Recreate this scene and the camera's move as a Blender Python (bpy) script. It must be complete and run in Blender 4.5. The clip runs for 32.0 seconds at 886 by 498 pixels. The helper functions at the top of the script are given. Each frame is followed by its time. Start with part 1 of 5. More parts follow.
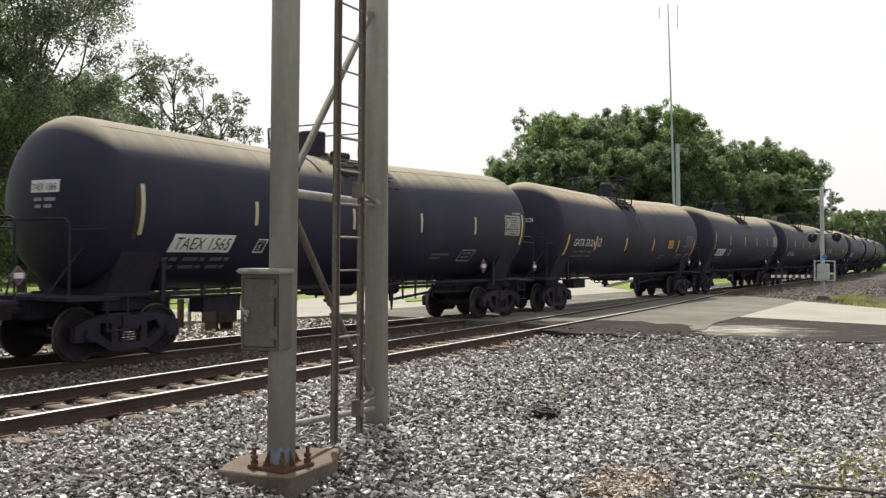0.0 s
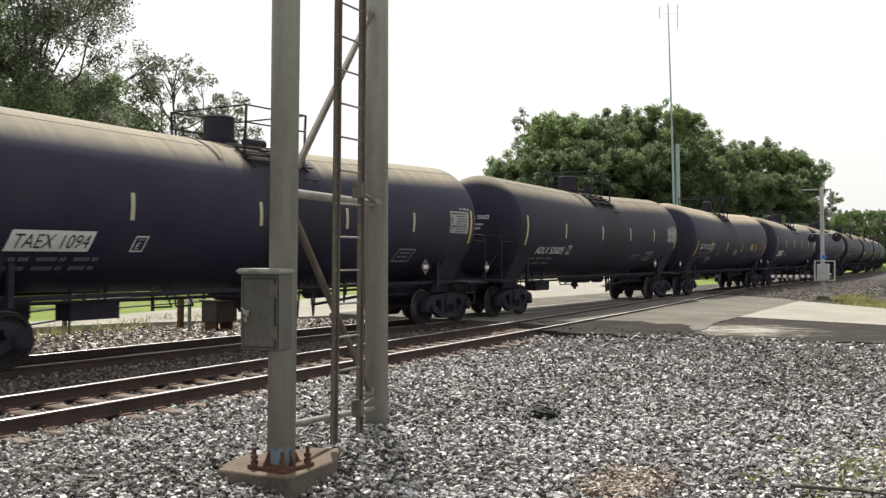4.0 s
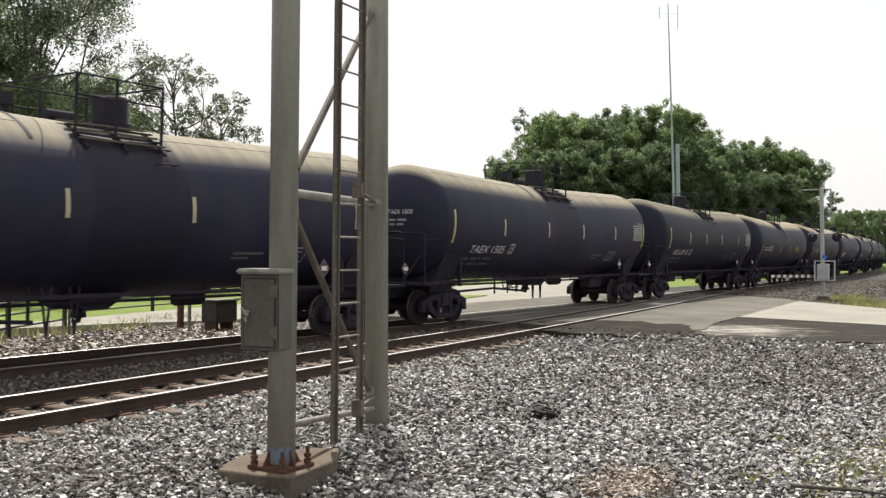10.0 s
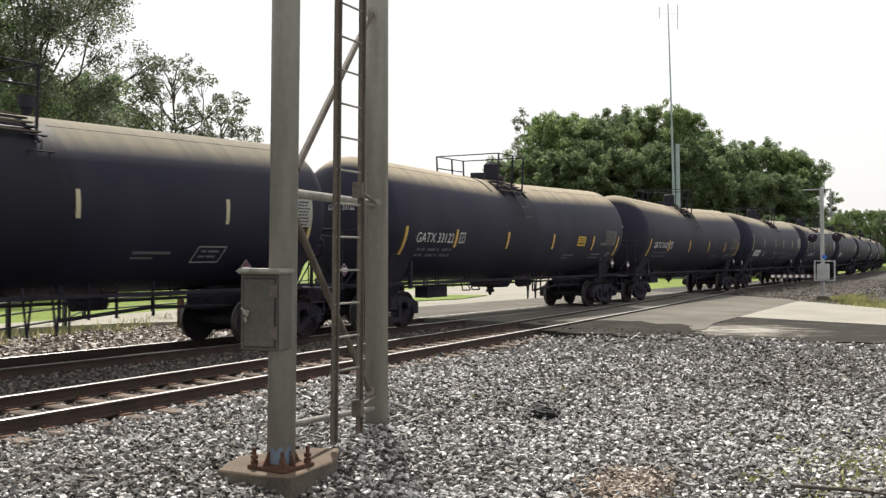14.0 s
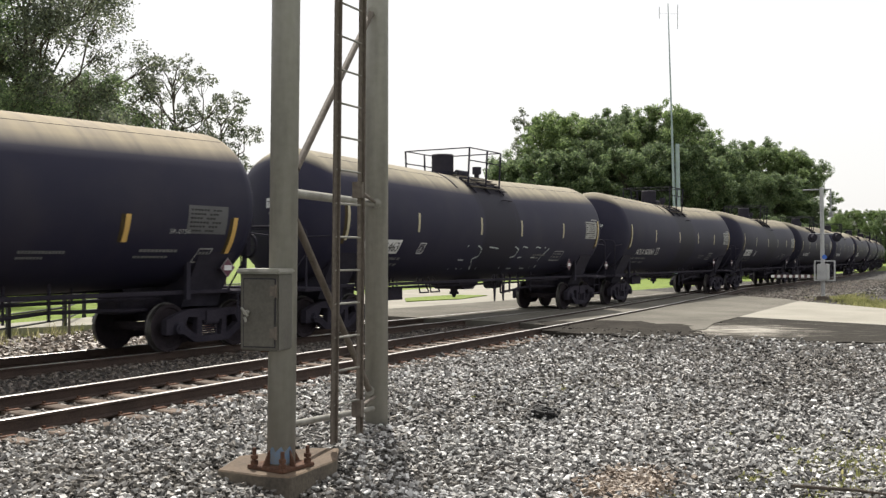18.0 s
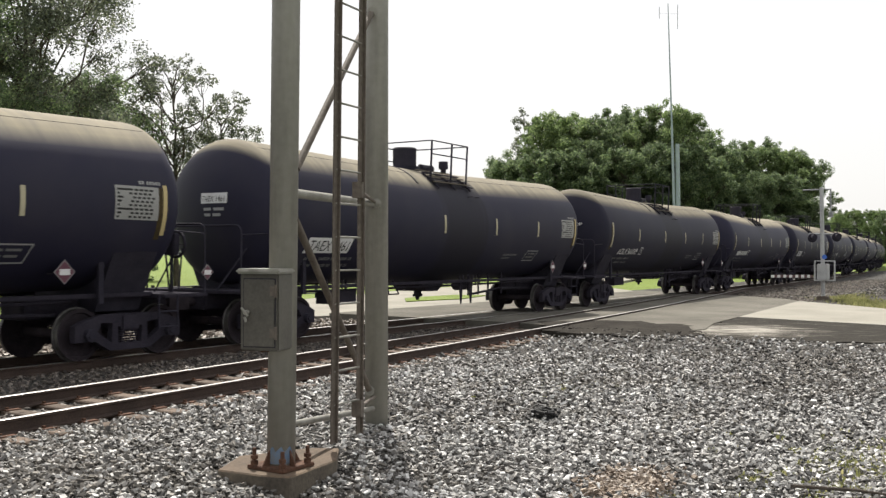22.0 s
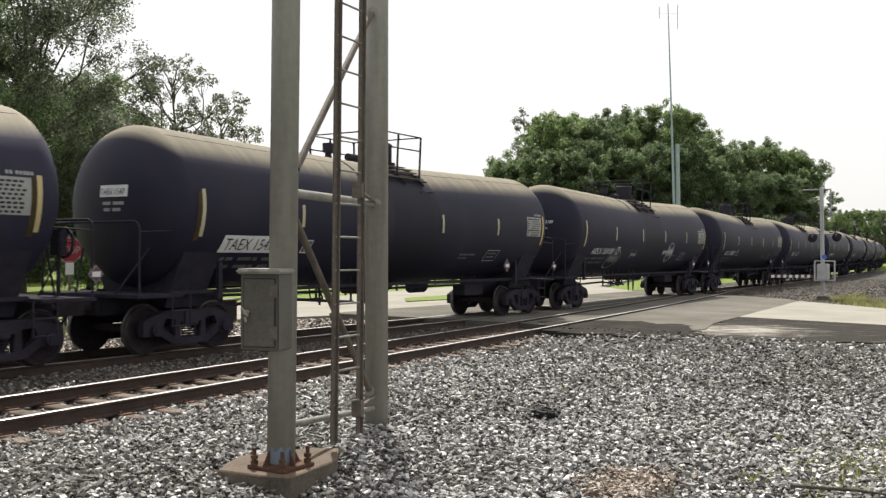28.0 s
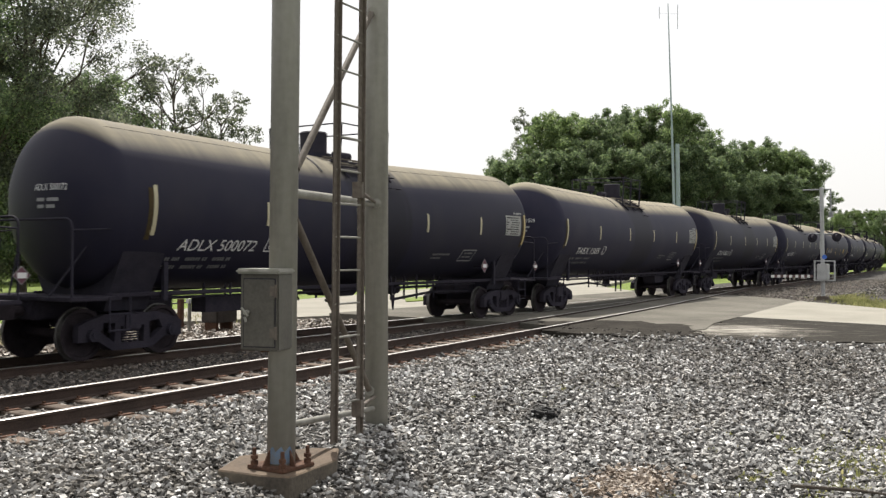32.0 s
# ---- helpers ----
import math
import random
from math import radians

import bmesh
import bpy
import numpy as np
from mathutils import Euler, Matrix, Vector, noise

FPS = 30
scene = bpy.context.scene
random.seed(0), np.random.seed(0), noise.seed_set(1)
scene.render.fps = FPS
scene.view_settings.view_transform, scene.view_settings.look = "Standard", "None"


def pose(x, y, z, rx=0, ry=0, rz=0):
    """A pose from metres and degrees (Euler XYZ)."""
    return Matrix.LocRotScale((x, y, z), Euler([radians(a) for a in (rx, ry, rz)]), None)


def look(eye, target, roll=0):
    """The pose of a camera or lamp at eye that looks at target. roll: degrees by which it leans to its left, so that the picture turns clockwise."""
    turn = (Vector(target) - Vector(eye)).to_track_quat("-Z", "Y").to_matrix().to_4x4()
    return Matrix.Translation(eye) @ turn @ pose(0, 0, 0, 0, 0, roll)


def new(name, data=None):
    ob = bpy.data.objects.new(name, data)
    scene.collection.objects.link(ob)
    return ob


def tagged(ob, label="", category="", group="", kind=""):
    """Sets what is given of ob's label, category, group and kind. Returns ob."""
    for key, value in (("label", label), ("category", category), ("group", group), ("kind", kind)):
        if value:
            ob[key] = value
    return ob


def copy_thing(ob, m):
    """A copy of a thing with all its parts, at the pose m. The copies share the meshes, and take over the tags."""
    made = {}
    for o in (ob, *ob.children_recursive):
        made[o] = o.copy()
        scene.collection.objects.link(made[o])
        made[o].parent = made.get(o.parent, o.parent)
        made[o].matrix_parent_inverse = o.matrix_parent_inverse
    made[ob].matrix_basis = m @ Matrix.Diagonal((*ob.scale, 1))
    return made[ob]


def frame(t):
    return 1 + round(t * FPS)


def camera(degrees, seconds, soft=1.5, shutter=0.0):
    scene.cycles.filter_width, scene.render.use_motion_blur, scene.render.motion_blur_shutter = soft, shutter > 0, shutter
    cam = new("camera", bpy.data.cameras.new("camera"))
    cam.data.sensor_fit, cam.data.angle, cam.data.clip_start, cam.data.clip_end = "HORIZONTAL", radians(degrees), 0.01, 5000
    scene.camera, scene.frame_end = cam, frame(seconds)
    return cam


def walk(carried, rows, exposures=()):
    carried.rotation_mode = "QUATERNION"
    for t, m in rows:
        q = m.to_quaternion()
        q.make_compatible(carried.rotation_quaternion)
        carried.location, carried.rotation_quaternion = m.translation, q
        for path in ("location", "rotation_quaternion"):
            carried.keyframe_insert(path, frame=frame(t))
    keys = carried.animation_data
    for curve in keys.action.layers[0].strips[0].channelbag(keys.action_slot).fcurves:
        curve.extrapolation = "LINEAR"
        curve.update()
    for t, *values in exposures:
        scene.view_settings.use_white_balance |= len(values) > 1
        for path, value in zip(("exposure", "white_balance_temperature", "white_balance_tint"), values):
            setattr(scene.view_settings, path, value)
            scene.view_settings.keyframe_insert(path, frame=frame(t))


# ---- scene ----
cam = camera(49.17, 32.0, soft=1.4, shutter=0.12)
EYE = Vector((0, 0, 1.851))
AIM = EYE + Vector((math.cos(radians(32.525)), math.sin(radians(32.525)), math.tan(radians(0.397)))) * 20
walk(cam, [(0.0, look(EYE, AIM, 0.18)), (32.0, look(EYE, AIM, 0.18))], [(0.0, 0.66), (32.0, 0.66)])

# ---- light: hazy bright sky, sun behind the train ----
SUN_AZ, SUN_EL = radians(42), radians(52)
sun_dir = Vector((math.cos(SUN_AZ) * math.cos(SUN_EL), math.sin(SUN_AZ) * math.cos(SUN_EL), math.sin(SUN_EL)))
world = bpy.data.worlds.new("sky")
scene.world = world
world.use_nodes = True
wn = world.node_tree.nodes
sky = wn.new("ShaderNodeTexSky")
sky.sky_type, sky.sun_disc = "NISHITA", False
sky.sun_elevation, sky.sun_rotation = SUN_EL, radians(90) - SUN_AZ
sky.air_density, sky.dust_density, sky.ozone_density = 1.0, 4.0, 1.0
haze = wn.new("ShaderNodeMix")
haze.data_type = "RGBA"
haze.inputs["Factor"].default_value = 0.8
haze.inputs["B"].default_value = (8.0, 7.95, 7.9, 1)
world.node_tree.links.new(sky.outputs[0], haze.inputs["A"])
world.node_tree.links.new(haze.outputs["Result"], wn["Background"].inputs["Color"])
wn["Background"].inputs["Strength"].default_value = 0.085
sun = bpy.data.lights.new("sun", "SUN")
sun.energy, sun.angle, sun.color = 3.9, radians(0.6), (1.0, 0.95, 0.87)
sun_ob = new("sun", sun)
sun_ob.matrix_world = look(sun_dir * 100, (0, 0, 0))


# ---- materials ----
def shader(name):
    m = bpy.data.materials.new(name)
    m.use_nodes = True
    return m, m.node_tree.nodes, m.node_tree.links, m.node_tree.nodes["Principled BSDF"]


def ramp_of(nodes, stops):
    r = nodes.new("ShaderNodeValToRGB")
    e = r.color_ramp.elements
    while len(e) < len(stops):
        e.new(0.5)
    for el, (pos, col) in zip(e, stops):
        el.position, el.color = pos, (*col, 1)
    return r


def surface(name, dark, light, scale=4.0, rough=0.8, metal=0.0, bump=0.3, fine=60.0, mix=0.5, spec=0.4, per="", spread=0.25, depth=0.02, stretch=(1, 1, 1)):
    """Two scales of noise between two colours, with a fine bump."""
    m, n, l, b = shader(name)
    co = n.new("ShaderNodeTexCoord")
    big, small = n.new("ShaderNodeTexNoise"), n.new("ShaderNodeTexNoise")
    big.inputs["Scale"].default_value, big.inputs["Detail"].default_value = scale, 6
    small.inputs["Scale"].default_value, small.inputs["Detail"].default_value = fine, 4
    mp = n.new("ShaderNodeMapping")
    mp.inputs["Scale"].default_value = stretch
    l.new(co.outputs["Object"], mp.inputs["Vector"])
    l.new(mp.outputs[0], big.inputs["Vector"])
    l.new(co.outputs["Object"], small.inputs["Vector"])
    mx = n.new("ShaderNodeMix")
    mx.inputs["Factor"].default_value = mix
    l.new(big.outputs["Fac"], mx.inputs["A"])
    l.new(small.outputs["Fac"], mx.inputs["B"])
    r = ramp_of(n, [(0.32, dark), (0.68, light)])
    l.new(mx.outputs["Result"], r.inputs["Fac"])
    out = r.outputs["Color"]
    if per:
        hsv = n.new("ShaderNodeHueSaturation")
        src = n.new("ShaderNodeObjectInfo") if per == "object" else n.new("ShaderNodeNewGeometry")
        mr = n.new("ShaderNodeMapRange")
        mr.inputs["To Min"].default_value, mr.inputs["To Max"].default_value = 1 - spread, 1 + spread
        l.new(src.outputs["Random" if per == "object" else "Random Per Island"], mr.inputs["Value"])
        l.new(mr.outputs["Result"], hsv.inputs["Value"])
        l.new(out, hsv.inputs["Color"])
        out = hsv.outputs["Color"]
    l.new(out, b.inputs["Base Color"])
    b.inputs["Roughness"].default_value, b.inputs["Metallic"].default_value = rough, metal
    b.inputs["Specular IOR Level"].default_value = spec
    bp = n.new("ShaderNodeBump")
    bp.inputs["Strength"].default_value, bp.inputs["Distance"].default_value = bump, depth
    l.new(small.outputs["Fac"], bp.inputs["Height"])
    l.new(bp.outputs["Normal"], b.inputs["Normal"])
    return m


def stone_material(name, stops, rough=0.55):
    """Every stone its own shade, with grain."""
    m, n, l, b = shader(name)
    geo, co = n.new("ShaderNodeNewGeometry"), n.new("ShaderNodeTexCoord")
    r = ramp_of(n, stops)
    l.new(geo.outputs["Random Per Island"], r.inputs["Fac"])
    gr = n.new("ShaderNodeTexNoise")
    gr.inputs["Scale"].default_value, gr.inputs["Detail"].default_value = 45, 4
    l.new(co.outputs["Object"], gr.inputs["Vector"])
    mx = n.new("ShaderNodeMix")
    mx.data_type, mx.blend_type = "RGBA", "MULTIPLY"
    mx.inputs["Factor"].default_value = 0.35
    l.new(r.outputs["Color"], mx.inputs["A"])
    l.new(gr.outputs["Fac"], mx.inputs["B"])
    mul = n.new("ShaderNodeMix")
    mul.data_type, mul.blend_type = "RGBA", "MIX"
    patch = n.new("ShaderNodeTexNoise")
    patch.inputs["Scale"].default_value = 0.6
    l.new(co.outputs["Object"], patch.inputs["Vector"])
    pr = ramp_of(n, [(0.45, (0, 0, 0)), (0.7, (0.35, 0.35, 0.35))])
    l.new(patch.outputs["Fac"], pr.inputs["Fac"])
    l.new(pr.outputs["Color"], mul.inputs["Factor"])
    l.new(mx.outputs["Result"], mul.inputs["A"])
    mul.inputs["B"].default_value = (0.115, 0.10, 0.082, 1)
    l.new(mul.outputs["Result"], b.inputs["Base Color"])
    b.inputs["Roughness"].default_value = rough
    bp = n.new("ShaderNodeBump")
    bp.inputs["Strength"].default_value, bp.inputs["Distance"].default_value = 0.4, 0.01
    l.new(gr.outputs["Fac"], bp.inputs["Height"])
    l.new(bp.outputs["Normal"], b.inputs["Normal"])
    return m


def leaf_material(name, stops):
    m, n, l, b = shader(name)
    geo = n.new("ShaderNodeNewGeometry")
    r = ramp_of(n, stops)
    l.new(geo.outputs["Random Per Island"], r.inputs["Fac"])
    tr = n.new("ShaderNodeBsdfTranslucent")
    ms = n.new("ShaderNodeMixShader")
    ms.inputs["Fac"].default_value = 0.66
    l.new(r.outputs["Color"], b.inputs["Base Color"])
    l.new(r.outputs["Color"], tr.inputs["Color"])
    b.inputs["Roughness"].default_value = 0.55
    l.new(b.outputs[0], ms.inputs[1])
    l.new(tr.outputs[0], ms.inputs[2])
    l.new(ms.outputs[0], n["Material Output"].inputs["Surface"])
    return m


def plain(name, colour, rough=0.6, metal=0.0):
    return surface(name, [c * 0.85 for c in colour], [min(1, c * 1.1) for c in colour], 3, rough, metal, 0.1, 40)


def tank_paint(name, base, dust, spill):
    """Black paint, dusty on the upward faces, with run-down streaks, and spilled oil over the dust below the fittings."""
    m, n, l, b = shader(name)
    co, geo, info = n.new("ShaderNodeTexCoord"), n.new("ShaderNodeNewGeometry"), n.new("ShaderNodeObjectInfo")
    sep = n.new("ShaderNodeSeparateXYZ")
    l.new(geo.outputs["Normal"], sep.inputs[0])
    up = n.new("ShaderNodeMapRange")
    up.inputs["From Min"].default_value, up.inputs["From Max"].default_value = 0.56, 0.74
    l.new(sep.outputs["Z"], up.inputs["Value"])
    mp = n.new("ShaderNodeMapping")
    mp.inputs["Scale"].default_value = (2.2, 0.25, 0.25)
    l.new(co.outputs["Object"], mp.inputs["Vector"])
    st = n.new("ShaderNodeTexNoise")
    st.inputs["Scale"].default_value, st.inputs["Detail"].default_value = 2.0, 5
    l.new(mp.outputs[0], st.inputs["Vector"])
    bl = n.new("ShaderNodeTexNoise")
    bl.inputs["Scale"].default_value, bl.inputs["Detail"].default_value = 0.7, 6
    l.new(co.outputs["Object"], bl.inputs["Vector"])
    mul = n.new("ShaderNodeMath")
    mul.operation = "MULTIPLY_ADD"
    l.new(st.outputs["Fac"], mul.inputs[0])
    mul.inputs[1].default_value, mul.inputs[2].default_value = 0.9, 0.35
    fac = n.new("ShaderNodeMath")
    fac.operation = "MULTIPLY"
    l.new(up.outputs["Result"], fac.inputs[0])
    l.new(mul.outputs[0], fac.inputs[1])
    sidew = n.new("ShaderNodeMapRange")
    sidew.inputs["From Min"].default_value, sidew.inputs["From Max"].default_value = 0.4, 0.75
    sidew.inputs["To Max"].default_value = 0.04
    l.new(bl.outputs["Fac"], sidew.inputs["Value"])
    add = n.new("ShaderNodeMath")
    add.operation, add.use_clamp = "ADD", True
    l.new(fac.outputs[0], add.inputs[0])
    l.new(sidew.outputs["Result"], add.inputs[1])
    # the spill: a ragged stretch of the tank round its middle
    px = n.new("ShaderNodeSeparateXYZ")
    l.new(co.outputs["Object"], px.inputs[0])
    wob = n.new("ShaderNodeMath")
    wob.operation = "MULTIPLY_ADD"
    l.new(st.outputs["Fac"], wob.inputs[0])
    wob.inputs[1].default_value = 0.9
    l.new(px.outputs["X"], wob.inputs[2])
    off = n.new("ShaderNodeMath")
    off.operation = "SUBTRACT"
    l.new(wob.outputs[0], off.inputs[0])
    off.inputs[1].default_value = spill[0] + 0.45
    dist = n.new("ShaderNodeMath")
    dist.operation = "ABSOLUTE"
    l.new(off.outputs[0], dist.inputs[0])
    wet = n.new("ShaderNodeMapRange")
    wet.inputs["From Min"].default_value, wet.inputs["From Max"].default_value = spill[1], spill[1] + 0.3
    wet.inputs["To Min"].default_value, wet.inputs["To Max"].default_value = 1.0, 0.0
    l.new(dist.outputs[0], wet.inputs["Value"])
    crown = n.new("ShaderNodeMapRange")
    crown.inputs["From Min"].default_value, crown.inputs["From Max"].default_value = 0.80, 0.92
    crown.inputs["To Min"].default_value, crown.inputs["To Max"].default_value = 0.95, 0.1
    l.new(sep.outputs["Z"], crown.inputs["Value"])
    soak = n.new("ShaderNodeMath")
    soak.operation = "MULTIPLY"
    l.new(wet.outputs["Result"], soak.inputs[0])
    l.new(crown.outputs["Result"], soak.inputs[1])
    dry = n.new("ShaderNodeMath")
    dry.operation = "SUBTRACT"
    dry.inputs[0].default_value = 1.0
    l.new(soak.outputs[0], dry.inputs[1])
    kept = n.new("ShaderNodeMath")
    kept.operation = "MULTIPLY"
    l.new(add.outputs[0], kept.inputs[0])
    l.new(dry.outputs[0], kept.inputs[1])
    oil = n.new("ShaderNodeMix")
    oil.data_type = "RGBA"
    oil.inputs["A"].default_value, oil.inputs["B"].default_value = (*base, 1), (0.012, 0.011, 0.014, 1)
    half = n.new("ShaderNodeMath")
    half.operation = "MULTIPLY"
    half.inputs[1].default_value = 0.55
    l.new(wet.outputs["Result"], half.inputs[0])
    l.new(half.outputs[0], oil.inputs["Factor"])
    mx = n.new("ShaderNodeMix")
    mx.data_type = "RGBA"
    mx.inputs["B"].default_value = (*dust, 1)
    l.new(oil.outputs["Result"], mx.inputs["A"])
    l.new(kept.outputs[0], mx.inputs["Factor"])
    hsv = n.new("ShaderNodeHueSaturation")
    mr = n.new("ShaderNodeMapRange")
    mr.inputs["To Min"].default_value, mr.inputs["To Max"].default_value = 0.8, 1.2
    l.new(info.outputs["Random"], mr.inputs["Value"])
    l.new(mr.outputs["Result"], hsv.inputs["Value"])
    l.new(mx.outputs["Result"], hsv.inputs["Color"])
    l.new(hsv.outputs["Color"], b.inputs["Base Color"])
    rr = n.new("ShaderNodeMapRange")
    rr.inputs["To Min"].default_value, rr.inputs["To Max"].default_value = 0.58, 0.95
    l.new(kept.outputs[0], rr.inputs["Value"])
    l.new(rr.outputs["Result"], b.inputs["Roughness"])
    b.inputs["Specular IOR Level"].default_value = 0.16
    bp = n.new("ShaderNodeBump")
    bp.inputs["Strength"].default_value, bp.inputs["Distance"].default_value = 0.15, 0.02
    l.new(bl.outputs["Fac"], bp.inputs["Height"])
    l.new(bp.outputs["Normal"], b.inputs["Normal"])
    return m


M_TANK = tank_paint("tank_black", (0.0185, 0.0178, 0.0350), (0.29, 0.258, 0.19), (0.1, 0.95))
M_TANK_B = tank_paint("tank_black_worn", (0.0185, 0.0178, 0.0350), (0.37, 0.315, 0.225), (-0.55, 0.8))
M_UNDER = surface("underframe_grime", (0.022, 0.0198, 0.028), (0.045, 0.0405, 0.052), 3, 0.95, 0.0, 0.4, 30, spec=0.08)
M_STEEL_DK = surface("black_steel", (0.020, 0.0185, 0.027), (0.038, 0.035, 0.048), 4, 0.8, 0.0, 0.2, 40, spec=0.12)
M_WHEEL = surface("wheel_steel", (0.022, 0.0185, 0.022), (0.045, 0.037, 0.042), 6, 0.95, 0.0, 0.2, 40, spec=0.06)
M_TREAD = surface("bright_tread", (0.04, 0.038, 0.036), (0.14, 0.135, 0.13), 8, 0.5, 0.6, 0.1, 40)
M_YELLOW = plain("yellow_reflective", (0.58, 0.37, 0.11), 0.5)
M_YELLOW_PANEL = plain("notice_yellow", (0.46, 0.30, 0.035), 0.6)
M_CREAM = plain("faded_reflective", (0.44, 0.40, 0.27), 0.5)
M_PLACARD = plain("placard_rim", (0.17, 0.155, 0.16), 0.7)
M_SMEAR = surface("brown_run_stain", (0.03, 0.024, 0.016), (0.075, 0.052, 0.02), 5, 0.8, 0.0, 0.1, 30, spec=0.15)
M_WHITE = plain("stencil_white", (0.62, 0.62, 0.62), 0.7)
M_DIM = plain("dim_stencil", (0.16, 0.16, 0.16), 0.8)
M_BLACK = plain("stencil_black", (0.012, 0.012, 0.012), 0.7)
M_ASPHALT_DK = surface("dark_asphalt_edge", (0.014, 0.0125, 0.011), (0.058, 0.052, 0.044), 1.2, 0.95, 0.0, 0.6, 60, 0.5, spec=0.05, depth=0.012)
M_RAIL = surface("rail_rust", (0.030, 0.020, 0.016), (0.078, 0.052, 0.041), 3, 0.8, 0.2, 0.3, 50)
M_RAILHEAD = surface("rail_polished", (0.36, 0.34, 0.325), (0.56, 0.54, 0.52), 5, 0.40, 0.75, 0.05, 60)
M_TIE = surface("weathered_tie", (0.042, 0.030, 0.022), (0.20, 0.148, 0.112), 3, 0.9, 0.0, 0.6, 35, per="object")
STONE_STOPS = [(0.0, (0.024, 0.023, 0.022)), (0.28, (0.115, 0.110, 0.103)), (0.56, (0.325, 0.315, 0.296)), (0.80, (0.66, 0.645, 0.617)), (1.0, (0.88, 0.87, 0.85))]
M_STONE = stone_material("ballast_stone", STONE_STOPS, 0.62)
M_STONE_DIRTY = stone_material("dirty_ballast", [(p, (r * 0.50, g * 0.475, b * 0.44)) for p, (r, g, b) in STONE_STOPS], 0.9)
M_CRUMB = stone_material("asphalt_crumb", [(0.0, (0.015, 0.014, 0.013)), (0.7, (0.05, 0.045, 0.04)), (1.0, (0.22, 0.20, 0.18))], 0.95)
M_STONE_FAR = stone_material("dull_ballast", [(0.0, (0.025, 0.02, 0.018)), (0.5, (0.085, 0.068, 0.056)), (1.0, (0.26, 0.22, 0.185))])
# bed colour darkened to paint in the shade between the stones
M_GRAVEL = surface("gap_shade_gravel", (0.016, 0.014, 0.012), (0.085, 0.077, 0.068), 9, 0.95, 0.0, 1.0, 26, 0.7, depth=0.06)
M_GRASS = surface("mown_grass", (0.085, 0.13, 0.010), (0.17, 0.235, 0.022), 0.5, 0.9, 0.0, 0.8, 30, 0.45, depth=0.05)
M_ASPHALT = surface("old_asphalt", (0.078, 0.072, 0.060), (0.190, 0.178, 0.150), 0.45, 0.95, 0.0, 0.5, 70, 0.45, spec=0.15, depth=0.01)
M_CONCRETE = surface("pale_concrete", (0.225, 0.212, 0.178), (0.33, 0.312, 0.265), 0.5, 0.95, 0.0, 0.25, 40, 0.4, spec=0.2, depth=0.006)
M_FOOTING = surface("stained_concrete", (0.052, 0.044, 0.036), (0.145, 0.122, 0.092), 2.5, 0.9, 0.0, 0.5, 30, 0.4, depth=0.01)
M_FOOT_TOP = surface("sandy_concrete_top", (0.045, 0.034, 0.026), (0.165, 0.118, 0.078), 1.8, 0.9, 0.0, 0.5, 30, 0.4, depth=0.01)
M_BLUE_PATCH = surface("bluish_patch", (0.15, 0.16, 0.17), (0.10, 0.17, 0.27), 9.0, 0.6, 0.0, 0.1, 30, 0.4, depth=0.003)
M_POLE = surface("aged_galvanised", (0.165, 0.158, 0.136), (0.318, 0.308, 0.270), 5.0, 0.55, 0.0, 0.03, 14, 0.2, depth=0.003, stretch=(1, 1, 0.1))
M_POLE_DK = surface("weathered_galvanised", (0.075, 0.06, 0.048), (0.16, 0.135, 0.11), 2.0, 0.75, 0.0, 0.12, 26, 0.5, depth=0.004)
M_BOX = surface("olive_cabinet_paint", (0.060, 0.055, 0.045), (0.112, 0.104, 0.086), 2.2, 0.55, 0.0, 0.1, 40, 0.4, depth=0.003)
M_RUST = surface("rusted_steel", (0.045, 0.022, 0.014), (0.15, 0.075, 0.045), 5, 0.9, 0.1, 0.4, 40)
M_FENCE = plain("black_fence", (0.02, 0.02, 0.02), 0.6)
M_BARK = surface("bark", (0.03, 0.025, 0.02), (0.11, 0.09, 0.07), 4, 0.95, 0.0, 0.8, 20)
M_LEAF_A = leaf_material("leaves_mid", [(0.0, (0.062, 0.092, 0.05)), (0.55, (0.135, 0.19, 0.092)), (1.0, (0.28, 0.35, 0.16))])
M_LEAF_B = leaf_material("leaves_dark", [(0.0, (0.068, 0.08, 0.062)), (0.6, (0.128, 0.148, 0.105)), (1.0, (0.23, 0.25, 0.15))])
M_LEAF_C = leaf_material("leaves_bright", [(0.0, (0.092, 0.132, 0.056)), (0.6, (0.185, 0.26, 0.105)), (1.0, (0.34, 0.42, 0.17))])
M_WEED = leaf_material("weeds", [(0.0, (0.13, 0.145, 0.05)), (0.6, (0.25, 0.255, 0.10)), (1.0, (0.40, 0.37, 0.18))])
